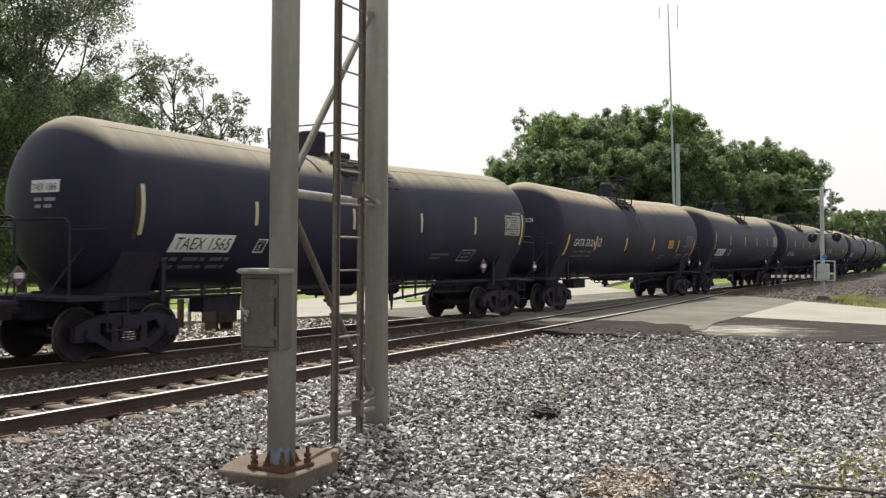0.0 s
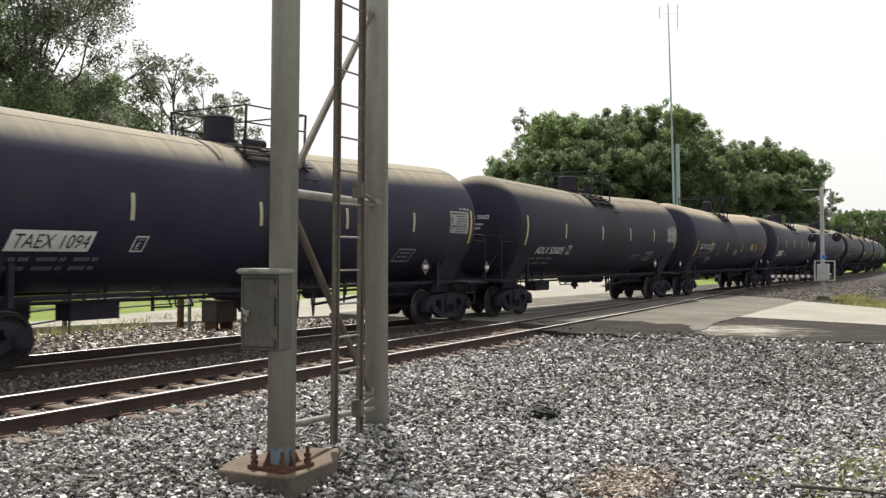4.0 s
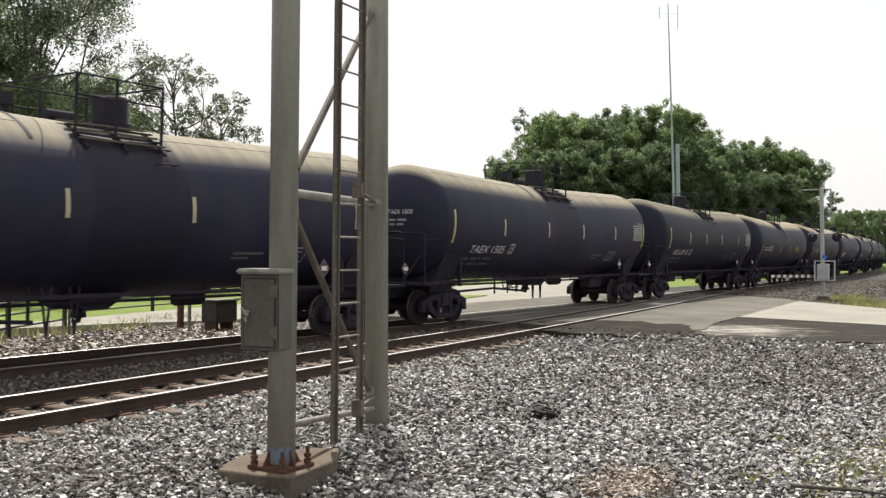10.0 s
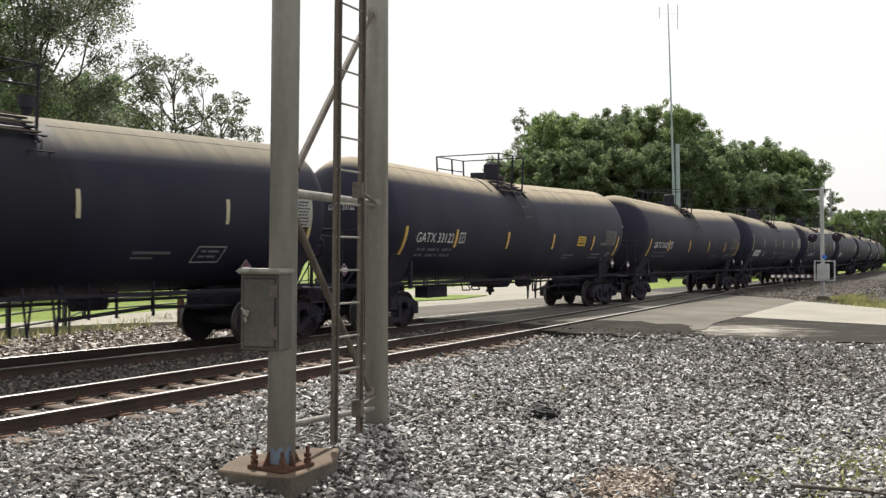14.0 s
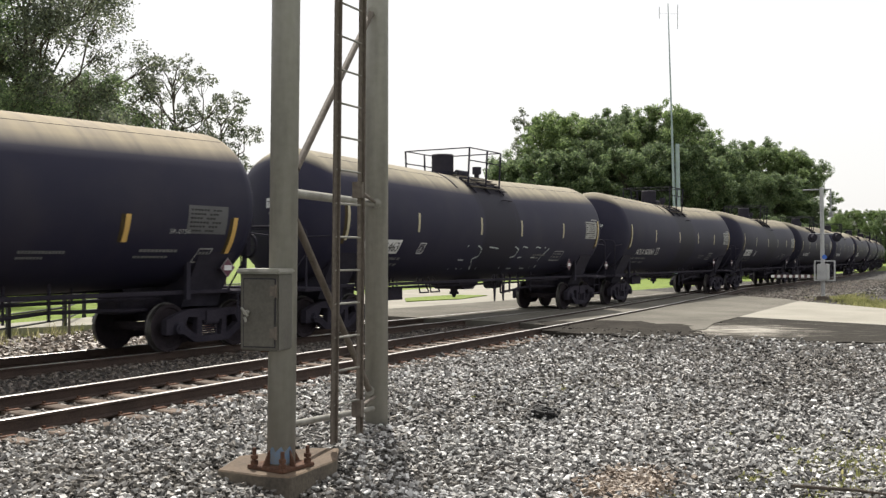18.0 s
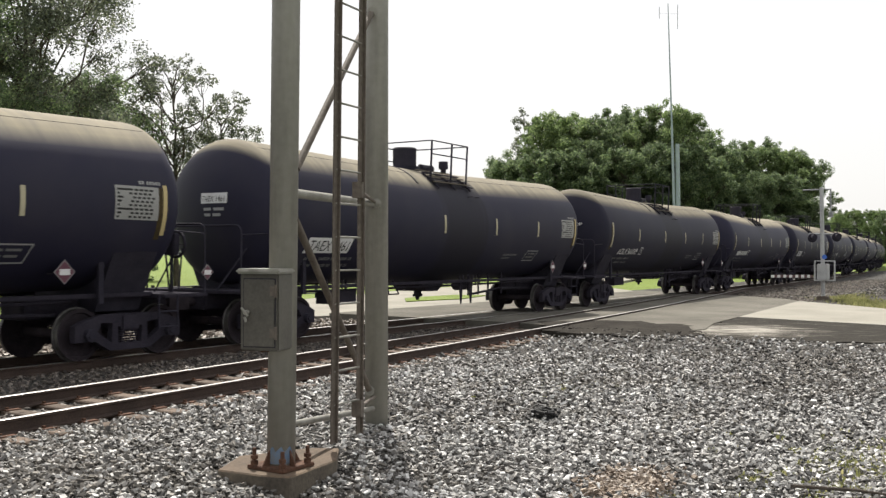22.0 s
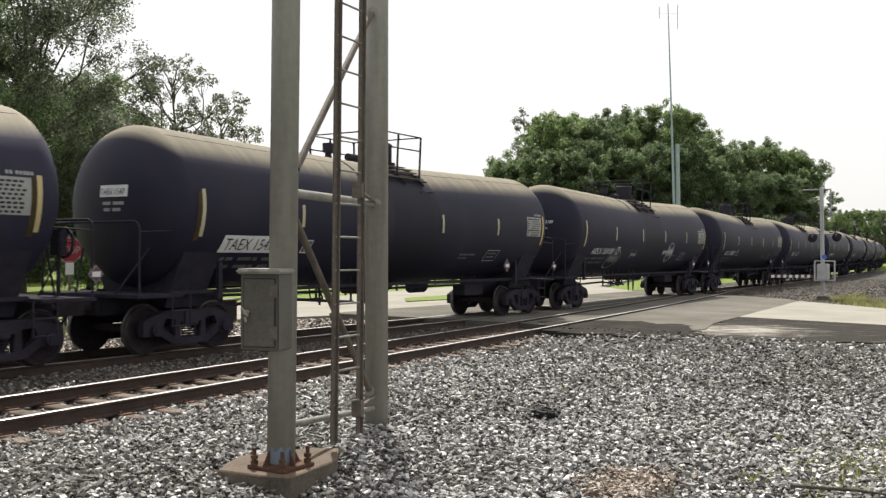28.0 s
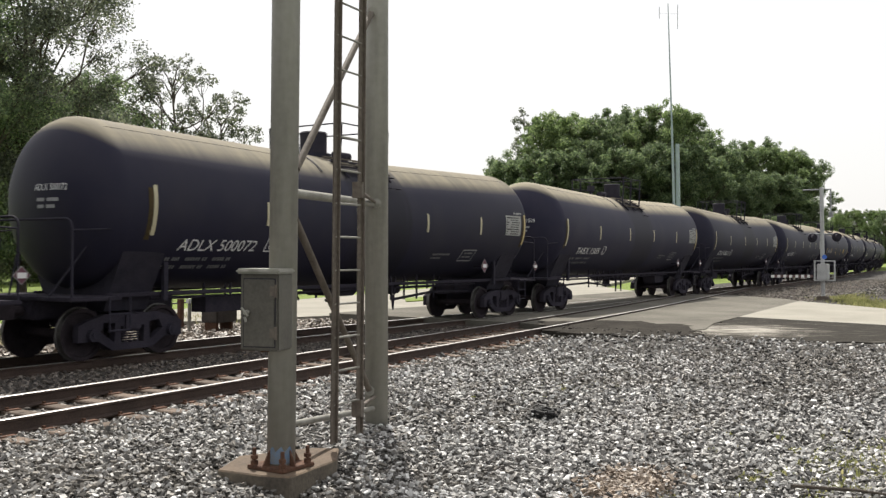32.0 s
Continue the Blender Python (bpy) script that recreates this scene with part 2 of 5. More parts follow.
def wash_material():
    """Dark damp dirt with pale sand washed over it in drawn-out streaks, thinning away from the low side."""
    m, n, l, b = shader("washed_dirt")
    co = n.new("ShaderNodeTexCoord")
    mp = n.new("ShaderNodeMapping")
    mp.vector_type = "TEXTURE"
    mp.inputs["Rotation"].default_value = (0, 0, radians(-60))
    mp.inputs["Scale"].default_value = (1.1, 0.2, 1)
    l.new(co.outputs["Object"], mp.inputs["Vector"])
    st, bl = n.new("ShaderNodeTexNoise"), n.new("ShaderNodeTexNoise")
    st.inputs["Scale"].default_value, st.inputs["Detail"].default_value, st.inputs["Distortion"].default_value = 1.3, 8, 0.9
    l.new(mp.outputs[0], st.inputs["Vector"])
    bl.inputs["Scale"].default_value, bl.inputs["Detail"].default_value = 40, 4
    l.new(co.outputs["Object"], bl.inputs["Vector"])
    dist = n.new("ShaderNodeVectorMath")
    dist.operation = "DISTANCE"
    l.new(co.outputs["Object"], dist.inputs[0])
    dist.inputs[1].default_value = (25.0, 7.0, -0.05)
    near = n.new("ShaderNodeMapRange")
    near.inputs["From Min"].default_value, near.inputs["From Max"].default_value = 0.7, 2.6
    near.inputs["To Min"].default_value, near.inputs["To Max"].default_value = 0.15, -0.13
    l.new(dist.outputs["Value"], near.inputs["Value"])
    add = n.new("ShaderNodeMath")
    l.new(st.outputs["Fac"], add.inputs[0])
    l.new(near.outputs["Result"], add.inputs[1])
    grain = n.new("ShaderNodeMath")
    grain.operation = "MULTIPLY_ADD"
    l.new(bl.outputs["Fac"], grain.inputs[0])
    grain.inputs[1].default_value = 0.22
    l.new(add.outputs[0], grain.inputs[2])
    r = ramp_of(n, [(0.56, (0.030, 0.027, 0.022)), (0.66, (0.11, 0.10, 0.085)), (0.78, (0.33, 0.31, 0.27)), (0.95, (0.42, 0.40, 0.35))])
    l.new(grain.outputs[0], r.inputs["Fac"])
    l.new(r.outputs["Color"], b.inputs["Base Color"])
    b.inputs["Roughness"].default_value, b.inputs["Specular IOR Level"].default_value = 0.95, 0.1
    bp = n.new("ShaderNodeBump")
    bp.inputs["Strength"].default_value, bp.inputs["Distance"].default_value = 0.6, 0.02
    l.new(bl.outputs["Fac"], bp.inputs["Height"])
    l.new(bp.outputs["Normal"], b.inputs["Normal"])
    return m


M_WASH = wash_material()
M_STONE_PALE = stone_material("tan_ballast", [(0.0, (0.05, 0.036, 0.026)), (0.45, (0.165, 0.122, 0.085)), (0.85, (0.29, 0.228, 0.168)), (1.0, (0.52, 0.46, 0.38))])
M_WEED_DRY = leaf_material("dry_weeds", [(0.0, (0.12, 0.13, 0.05)), (0.6, (0.26, 0.24, 0.12)), (1.0, (0.4, 0.36, 0.22))])
M_RUSTY_BOX = surface("brown_box_paint", (0.03, 0.025, 0.022), (0.075, 0.062, 0.055), 3, 0.8, 0.0, 0.3, 30)
M_STOP = plain("shaded_stop_red", (0.26, 0.025, 0.035), 0.6)
M_GREYPANEL = plain("grey_panel", (0.10, 0.10, 0.105), 0.8)
M_YELLOW_OLD = plain("aged_yellow_reflective", (0.50, 0.40, 0.19), 0.5)
M_PLUM = plain("placard_plum", (0.10, 0.03, 0.05), 0.6)
M_PANEL = plain("dimmed_panel", (0.30, 0.30, 0.29), 0.7)
M_STONE_BROWN = stone_material("brown_ballast", [(0.0, (0.05, 0.042, 0.035)), (0.5, (0.17, 0.145, 0.12)), (1.0, (0.36, 0.32, 0.28))], 0.9)
M_STONE_TAN = stone_material("tan_earth_crumbs", [(0.0, (0.10, 0.07, 0.05)), (0.5, (0.25, 0.185, 0.13)), (1.0, (0.44, 0.36, 0.28))])
M_CHALK = plain("pale_spray_paint", (0.46, 0.50, 0.50), 0.8)
M_SCRAWL = plain("paint_pen", (0.30, 0.30, 0.30), 0.8)
M_LADDER = surface("worn_ladder_steel", (0.03, 0.03, 0.03), (0.13, 0.13, 0.13), 4, 0.6, 0.3, 0.1, 40)
M_BAND = surface("bare_band_black", (0.018, 0.016, 0.02), (0.034, 0.031, 0.036), 3, 0.7, 0.0, 0.1, 30, spec=0.15)
M_BLUE = plain("notice_blue", (0.04, 0.12, 0.45), 0.5)
M_GALV = surface("bright_galvanised", (0.17, 0.175, 0.18), (0.32, 0.33, 0.34), 3, 0.55, 0.4, 0.1, 40)
M_SILVER = surface("bright_aluminium", (0.27, 0.275, 0.28), (0.46, 0.465, 0.47), 3, 0.5, 0.2, 0.1, 40)
M_ARM_DARK = plain("faded_arm_red", (0.11, 0.065, 0.065), 0.6)
M_MAST = plain("tower_steel", (0.30, 0.36, 0.38), 0.6)


# ---- mesh helpers ----
def link(name, me, mats, parent=None):
    for mt in (mats if isinstance(mats, (list, tuple)) else [mats]):
        me.materials.append(mt)
    ob = new(name, me)
    if parent is not None:
        ob.parent = parent
    return ob


def part(name, bm, material, parent=None, label="", smooth=False):
    me = bpy.data.meshes.new(name)
    bm.to_mesh(me)
    bm.free()
    if smooth:
        me.shade_smooth()
    ob = link(name, me, material, parent)
    if label:
        ob["label"] = label
    return ob


def empty(name, m, label, category, group="", kind=""):
    ob = new(name)
    ob.matrix_world = m
    return tagged(ob, label, category, group, kind)


def box(bm, x0, x1, y0, y1, z0, z1, m=None):
    r = bmesh.ops.create_cube(bm, size=1)
    t = Matrix.LocRotScale(((x0 + x1) / 2, (y0 + y1) / 2, (z0 + z1) / 2), None, (x1 - x0, y1 - y0, z1 - z0))
    bmesh.ops.transform(bm, matrix=(m @ t) if m else t, verts=r["verts"])
    return r["verts"]


def bevel_box(x0, x1, y0, y1, z0, z1, w=0.02):
    bm = bmesh.new()
    box(bm, x0, x1, y0, y1, z0, z1)
    bmesh.ops.bevel(bm, geom=bm.edges[:], offset=w, segments=2, affect="EDGES")
    return bm


def rod(bm, a, b, r, r2=None, n=8, caps=True):
    a, b = Vector(a), Vector(b)
    d = b - a
    q = d.to_track_quat("Z", "Y").to_matrix().to_4x4()
    g = bmesh.ops.create_cone(bm, cap_ends=caps, segments=n, radius1=r, radius2=r if r2 is None else r2, depth=d.length)
    bmesh.ops.transform(bm, matrix=Matrix.Translation((a + b) / 2) @ q, verts=g["verts"])
    return g["verts"]


def pipe(bm, pts, r, n=8):
    for a, b in zip(pts, pts[1:]):
        rod(bm, a, b, r, n=n)


def prism(bm, outline, depth_axis, lo, hi):
    """An outline in two axes pulled along the third (depth_axis 'x', 'y' or 'z')."""
    def at(u, v, w):
        return {"x": (w, u, v), "y": (u, w, v), "z": (u, v, w)}[depth_axis]
    lo_v = [bm.verts.new(at(u, v, lo)) for u, v in outline]
    hi_v = [bm.verts.new(at(u, v, hi)) for u, v in outline]
    bm.faces.new(lo_v)
    bm.faces.new(hi_v[::-1])
    for i in range(len(outline)):
        j = (i + 1) % len(outline)
        bm.faces.new((lo_v[j], lo_v[i], hi_v[i], hi_v[j]))
    bmesh.ops.recalc_face_normals(bm, faces=bm.faces[:])


def lathe(bm, profile, axis_m, n=24, close=True):
    """Turns (radius, height) rows round the local z axis of axis_m."""
    rings = []
    for r, h in profile:
        rings.append([bm.verts.new(axis_m @ Vector((r * math.cos(2 * math.pi * k / n), r * math.sin(2 * math.pi * k / n), h))) for k in range(n)])
    for a, b in zip(rings, rings[1:]):
        for k in range(n):
            bm.faces.new((a[k], a[(k + 1) % n], b[(k + 1) % n], b[k]))
    if close:
        bm.faces.new(rings[0][::-1])
        bm.faces.new(rings[-1])
    bmesh.ops.recalc_face_normals(bm, faces=bm.faces[:])


# ---- the two tracks: distance along, and place ----
def main_xy(s, lat=0.0):
    return s + lat * 0.000725 * s, 15.144 + 0.000725 * s * s / 2 - lat


def gap_at(s):
    return max(0.09, 5.02 - 0.056 * s - 0.00053 * s * s)


def near_xy(s, lat=0.0):
    x, y = main_xy(s)
    return x, y - gap_at(s) - lat


# ---- ground, roads ----
def sheet(name, outline, z, material, label, category, thick=0.0, kind="structure"):
    bm = bmesh.new()
    if thick:
        prism(bm, outline, "z", z - thick, z)
    else:
        bm.faces.new([bm.verts.new((x, y, z)) for x, y in outline])
    return tagged(part(name, bm, material), label, category, kind=kind)


def ground_z(x, y):
    """Height of the gravel: lower round the tracks, nearly level in the yard, with a heap beyond the road."""
    d = y - near_xy(max(-12.0, min(57.0, x)))[1]
    z = -0.09 - 0.12 * max(0.0, min(1.0, (6.6 - y) / 1.4)) * max(0.0, min(1.0, (9.5 - x) / 2.0)) - 0.08 * max(0.0, min(1.0, (d + 2.6) / 1.0)) - 0.05 * max(0.0, min(1.0, (y - main_xy(x)[1] - 2.0) / 3.0))
    z += 0.025 * noise.noise(Vector((x * 0.7, y * 0.7, 0)))
    heap = 1.05 * math.exp(-(((x - 49.0) / 3.6) ** 2 + ((y - 5.2) / 2.4) ** 2))
    edge = 0.06 * math.exp(-((x - 22.0) / 1.5) ** 2) * max(0.0, min(1.0, (11.0 - y) / 1.5)) * max(0.0, min(1.0, (x - 12) / 6))
    pit = 0.13 * math.exp(-(((x - 6.25) / 0.45) ** 2 + ((y - 5.30) / 0.28) ** 2))
    return z - pit + edge + heap * (1 + 0.15 * noise.noise(Vector((x, y, 3))))


def grid_sheet(name, x0, x1, y0, y1, step, height, material, label, category):
    nx, ny = int((x1 - x0) / step) + 1, int((y1 - y0) / step) + 1
    vs = [(x0 + i * step, y0 + j * step, height(x0 + i * step, y0 + j * step)) for j in range(ny) for i in range(nx)]
    fs = [(j * nx + i, j * nx + i + 1, (j + 1) * nx + i + 1, (j + 1) * nx + i) for j in range(ny - 1) for i in range(nx - 1)]
    me = bpy.data.meshes.new(name)
    me.from_pydata(vs, [], fs)
    me.shade_smooth()
    return tagged(link(name, me, material), label, category, kind="structure")


def ragged(pts, amp, seed, step=0.3):
    """The outline with its sides broken into short uneven lengths."""
    rng, out = random.Random(seed), []
    for (x0, y0), (x1, y1) in zip(pts, pts[1:] + pts[:1]):
        ln = math.hypot(x1 - x0, y1 - y0)
        n = max(1, int(ln / step))
        for k in range(n):
            f, a = k / n, (rng.uniform(-amp, amp) if k else 0)
            out.append((x0 + (x1 - x0) * f - (y1 - y0) / ln * a, y0 + (y1 - y0) * f + (x1 - x0) / ln * a))
    return out


sheet("ground", [(-3000, -3000), (3000, -3000), (3000, 3000), (-3000, 3000)], -0.30, M_GRASS, "mown green grass field beside the railway line", "ground")
grid_sheet("gravel_yard", -20, 180, -14, 22.2, 0.5, ground_z, M_GRAVEL, "loose grey crushed-stone ground along the tracks", "gravel")
sheet("crossing_apron", [(23.2, 8.2), (24.6, 7.7), (27.0, 8.2), (30.2, 8.4), (42.5, 9.3), (44.2, 10.2), (46.8, 13.2), (50.5, 19.3), (24.4, 19.9), (24.0, 13.2), (23.5, 11.1)], -0.012, M_ASPHALT, "worn grey asphalt where the road crosses the rails", "road", 0.3)
sheet("road_near", [(30.2, 8.392), (28.9, 4.0), (27.5, 0), (24, -20), (34, -20), (36, 2), (38.1, 5.3), (42.5, 9.292)], -0.008, M_CONCRETE, "pale concrete road leading up to the level crossing", "road", 0.3)
sheet("asphalt_edge", ragged([(21.2, 8.6), (22.3, 7.3), (23.2, 7.4), (24.6, 8.1), (26.1, 8.7), (25.4, 9.5), (26.6, 10.2), (26.0, 11.3), (24.6, 12.5), (22.4, 11.1), (21.4, 10.4), (21.6, 9.5)], 0.26, 8), -0.006, M_ASPHALT_DK, "dark edge of the asphalt crossing", "road", 0.3)
sheet("frontage_road", [(18.2, 22.6), (20.0, 21.6), (24.4, 19.95), (50.5, 19.35), (58.8, 25.4), (90, 34), (90, 41), (56.6, 33.0), (45.3, 31.3), (35.3, 28.9), (23.8, 26.7), (18.9, 25.4), (12, 24.6), (12, 24.0)], -0.10, M_CONCRETE, "pale concrete road running beyond the tracks", "road", 0.3)
sheet("grass_island", [(33.5, 23.2), (37.0, 22.6), (41.0, 23.6), (40.5, 25.2), (36.0, 25.0)], -0.06, M_GRASS, "small grass island in the concrete road", "grass", 0.2)


sheet("washed_edge", ragged([(22.3, 7.35), (22.15, 6.2), (22.3, 5.1), (23.1, 3.3), (22.6, 0.5), (27.4, 0.0), (28.8, 4.0), (30.15, 8.38), (27.0, 8.19), (24.8, 7.75)], 0.12, 3), -0.022, M_WASH, "dark dirt with pale sand washed out along the road edge", "dirt", 0.25)


# ---- rails and ties ----
RAIL_OUTLINE = [(-0.075, -0.17), (0.075, -0.17), (0.075, -0.155), (0.012, -0.135), (0.010, -0.045), (0.037, -0.033), (0.037, -0.004), (0.030, 0.0), (-0.030, 0.0), (-0.037, -0.004), (-0.037, -0.033), (-0.010, -0.045), (-0.012, -0.135), (-0.075, -0.155)]


def sweep_rail(name, path, s0, s1, lat, parent, z=0.0, step=2.0):
    vs, fs, n = [], [], len(RAIL_OUTLINE)
    count = int((s1 - s0) / step) + 1
    for i in range(count):
        s = s0 + i * step
        x, y = path(s, lat)
        for u, v in RAIL_OUTLINE:
            vs.append((x, y + u, v + z))
    mats = []
    for i in range(count - 1):
        for k in range(n):
            j = (k + 1) % n
            fs.append((i * n + k, i * n + j, (i + 1) * n + j, (i + 1) * n + k))
            mats.append(1 if k in (6, 7, 8) else 0)
    me = bpy.data.meshes.new(name)
    me.from_pydata(vs, [], fs)
    ob = link(name, me, [M_RAIL, M_RAILHEAD], parent)
    me.polygons.foreach_set("material_index", mats)
    bm = bmesh.new()
    bm.from_mesh(me)
    bmesh.ops.recalc_face_normals(bm, faces=bm.faces[:])
    bm.to_mesh(me)
    bm.free()
    return ob


main_track = empty("track_main", pose(0, 0, 0), "railway track with polished rails under the tank train", "railway track", kind="structure")
near_track = empty("track_siding", pose(0, 0, 0), "empty railway track with rusty rails and worn ties", "railway track", kind="structure")
for lat in (-0.755, 0.755):
    sweep_rail("rail", main_xy, -30, 420, lat, main_track)
    sweep_rail("rail", near_xy, -14, 57, lat, near_track, 0.045, 1.0)


# ---- signal structure on two round legs ----
UP_DIAG = (Vector((6.544, 5.723, 2.614)), Vector((8.700, 6.504, 4.577)))
LOW_DIAG = (Vector((6.542, 5.732, 2.172)), Vector((8.718, 6.530, 0.334)))


def signal_structure():
    top = empty("signal_structure", pose(0, 0, 0), "tall grey steel signal structure with two round legs and ladder", "signal structure")
    a, b = Vector((6.492, 5.838, 0.0)), Vector((8.883, 6.555, -0.15))
    up_a, up_b = Vector((-0.006, -0.042, 4.12)) / 4.12, Vector((-0.034, -0.011, 4.88)) / 4.88
    for foot, up, r in ((a, up_a, 0.125), (b, up_b, 0.131)):
        bm = bmesh.new()
        rod(bm, foot, foot + up * 8.6, r, n=40)
        leg = part("leg", bm, M_POLE, top, smooth=False)
        for p in leg.data.polygons:
            p.use_smooth = len(p.vertices) == 4
    def on(foot, up, z):
        return foot + up * (z - foot.z)
    # struts between the legs, and diagonals bolted to the faces of the legs
    for z0, z1, r, mt in ((2.413, 2.437, 0.043, M_POLE), (0.335, 0.12, 0.030, M_POLE)):
        bm = bmesh.new()
        rod(bm, on(a, up_a, z0), on(b, up_b, z1), r, n=16)
        part("brace", bm, mt, top)
    for p, q in ((UP_DIAG[0], UP_DIAG[1]), (LOW_DIAG[0], LOW_DIAG[1])):
        bm = bmesh.new()
        rod(bm, p, q, 0.034, n=16)
        part("brace", bm, M_POLE_DK, top)
    # flattened tube ends held by bolts
    face = Vector((-0.80, -0.59, 0))
    for q in (UP_DIAG[1], LOW_DIAG[1], on(b, up_b, 2.437) + face * 0.135):
        bm = bmesh.new()
        rod(bm, q - face * 0.02, q + face * 0.03, 0.052, n=14)
        rod(bm, q + face * 0.03, q + face * 0.05, 0.022, n=6)
        part("brace_end", bm, M_POLE, top)
    # ladder
    lad = new("ladder")
    lad.parent = top
    l0, l1 = Vector((7.286, 5.894, 0.045)), Vector((7.278, 5.853, 4.306))
    r0, r1 = Vector((7.736, 5.933, 0.065)), Vector((7.721, 5.900, 4.412))
    across = (r0 - l0).normalized()
    side = Vector((across.y, -across.x, 0))
    for p, q in ((l0, l1), (r0, r1)):
        q = p + (q - p) * 1.9
        bm = bmesh.new()
        m = Matrix((across, side, Vector((0, 0, 1)))).transposed()
        for wx, wy in ((0.038, 0.007), (0.007, 0.036)):
            vs = []
            for base in (p, q):
                for sx, sy in ((-1, -1), (1, -1), (1, 1), (-1, 1)):
                    vs.append(bm.verts.new(base + m @ Vector((sx * wx + (0 if wx > wy else 0.03), sy * wy, 0))))
            for f in ((0, 1, 2, 3), (7, 6, 5, 4), (0, 4, 5, 1), (1, 5, 6, 2), (2, 6, 7, 3), (3, 7, 4, 0)):
                bm.faces.new([vs[i] for i in f])
        part("stile", bm, M_POLE_DK, lad)
    for k in range(25):
        z = 0.41 + 0.3239 * k
        bm = bmesh.new()
        rod(bm, l0 + (l1 - l0) * (z - l0.z) / (l1.z - l0.z), r0 + (r1 - r0) * (z - r0.z) / (r1.z - r0.z), 0.011, n=8)
        part("rung", bm, M_POLE, lad)
    # straps that hold the ladder to the far leg
    for z in (0.26, 2.44):
        bm = bmesh.new()
        box(bm, -0.07, 0.03, -0.05, 0.05, -0.08, 0.08, Matrix.Translation(r0 + Vector((0, 0, z))) @ pose(0, 0, 0, 0, 0, 20))
        rod(bm, r0 + Vector((0, 0, z)), on(b, up_b, z), 0.018, n=8)
        part("ladder_bracket", bm, M_POLE_DK, lad)
    # equipment cabinet on the near leg
    cab = new("cabinet")
    cab.parent, cab.matrix_local = top, Matrix.Translation((6.272, 5.815, 1.03)) @ pose(0, 0, 0, 0, 0, -74)
    part("body", bevel_box(-0.19, 0.17, -0.12, 0.16, 0, 0.665, 0.012), M_BOX, cab)
    part("lid", bevel_box(-0.215, 0.195, -0.165, 0.17, 0.660, 0.705, 0.016), M_POLE, cab, "pale weathered cabinet lid")
    part("gasket", bevel_box(-0.158, 0.146, -0.126, -0.119, 0.030, 0.622, 0.002), M_STEEL_DK, cab)
    part("door", bevel_box(-0.150, 0.138, -0.134, -0.122, 0.038, 0.614, 0.004), M_BOX, cab)
    bm = bmesh.new()
    rod(bm, (-0.115, -0.13, 0.33), (-0.115, -0.175, 0.33), 0.022, n=12)
    rod(bm, (-0.150, -0.172, 0.37), (-0.09, -0.172, 0.30), 0.012, n=8)
    rod(bm, (-0.125, -0.165, 0.29), (-0.112, -0.165, 0.25), 0.012, n=8)
    part("latch", bm, M_POLE, cab)
    for z in (0.10, 0.46):
        bm = bmesh.new()
        rod(bm, (0.152, -0.135, z), (0.152, -0.135, z + 0.11), 0.015, n=8)
        box(bm, 0.10, 0.165, -0.143, -0.134, z + 0.015, z + 0.095)
        part("hinge", bm, M_POLE_DK, cab)
    bm = bmesh.new()
    box(bm, -0.12, 0.12, 0.12, 0.17, -0.035, 0.0)
    part("bracket", bm, M_RUST, cab, "rusty bracket")
    # base plate, bolts, footing
    part("base_plate", bevel_box(6.492 - 0.21, 6.492 + 0.21, 5.838 - 0.21, 5.838 + 0.21, -0.03, 0.005, 0.006), M_RUST, top, "rusty steel base plate")
    for dx in (-0.165, 0.165):
        for dy in (-0.165, 0.165):
            bm = bmesh.new()
            rod(bm, (6.492 + dx, 5.838 + dy, 0), (6.492 + dx, 5.838 + dy, 0.15), 0.018, n=8)
            rod(bm, (6.492 + dx, 5.838 + dy, 0.005), (6.492 + dx, 5.838 + dy, 0.04), 0.034, n=6)
            rod(bm, (6.492 + dx, 5.838 + dy, 0.055), (6.492 + dx, 5.838 + dy, 0.085), 0.034, n=6)
            part("anchor_bolt", bm, M_RUST, top)
    bm = bmesh.new()
    prism(bm, [(6.11, 6.24), (6.16, 5.76), (6.25, 5.51), (7.02, 5.63), (7.45, 5.95), (7.30, 6.20), (6.65, 6.50)], "z", -0.36, -0.032)
    bmesh.ops.bevel(bm, geom=bm.edges[:], offset=0.012, segments=1, affect="EDGES")
    foot = part("footing", bm, [M_FOOTING, M_FOOT_TOP], top, "stained concrete footing")
    for f in foot.data.polygons:
        f.material_index = 1 if f.normal.z > 0.7 and f.center.z > -0.1 else 0
    # gussets at the foot, and a bluish patch on the leg above them
    for an in (-100, -10, 80, 170):
        c, sn = math.cos(radians(an)), math.sin(radians(an))
        bm = bmesh.new()
        m = Matrix.Translation((6.492, 5.838, 0)) @ Matrix.Rotation(radians(an), 4, "Z")
        vs = [bm.verts.new(m @ Vector(q)) for y in (-0.006, 0.006) for q in ((0.11, y, 0.004), (0.205, y, 0.004), (0.11, y, 0.17))]
        for f in ((0, 1, 2), (5, 4, 3), (0, 3, 4, 1), (1, 4, 5, 2), (2, 5, 3, 0)):
            bm.faces.new([vs[i] for i in f])
        part("gusset", bm, M_RUST, top)
    bm = bmesh.new()
    cols = []
    for k in range(9):
        an = radians(175 + 12 * k)
        hi = 0.15 + 0.03 * math.sin(k * 2.1)
        cols.append([bm.verts.new((6.492 + 0.1275 * math.cos(an), 5.838 + 0.1275 * math.sin(an), z)) for z in (0.02, hi * 0.6, hi)])
    for c0, c1 in zip(cols, cols[1:]):
        for k in range(2):
            bm.faces.new((c0[k], c1[k], c1[k + 1], c0[k + 1]))
    part("paint_smear", bm, M_BLUE_PATCH, top, "bluish patch at the foot of the leg", smooth=True)


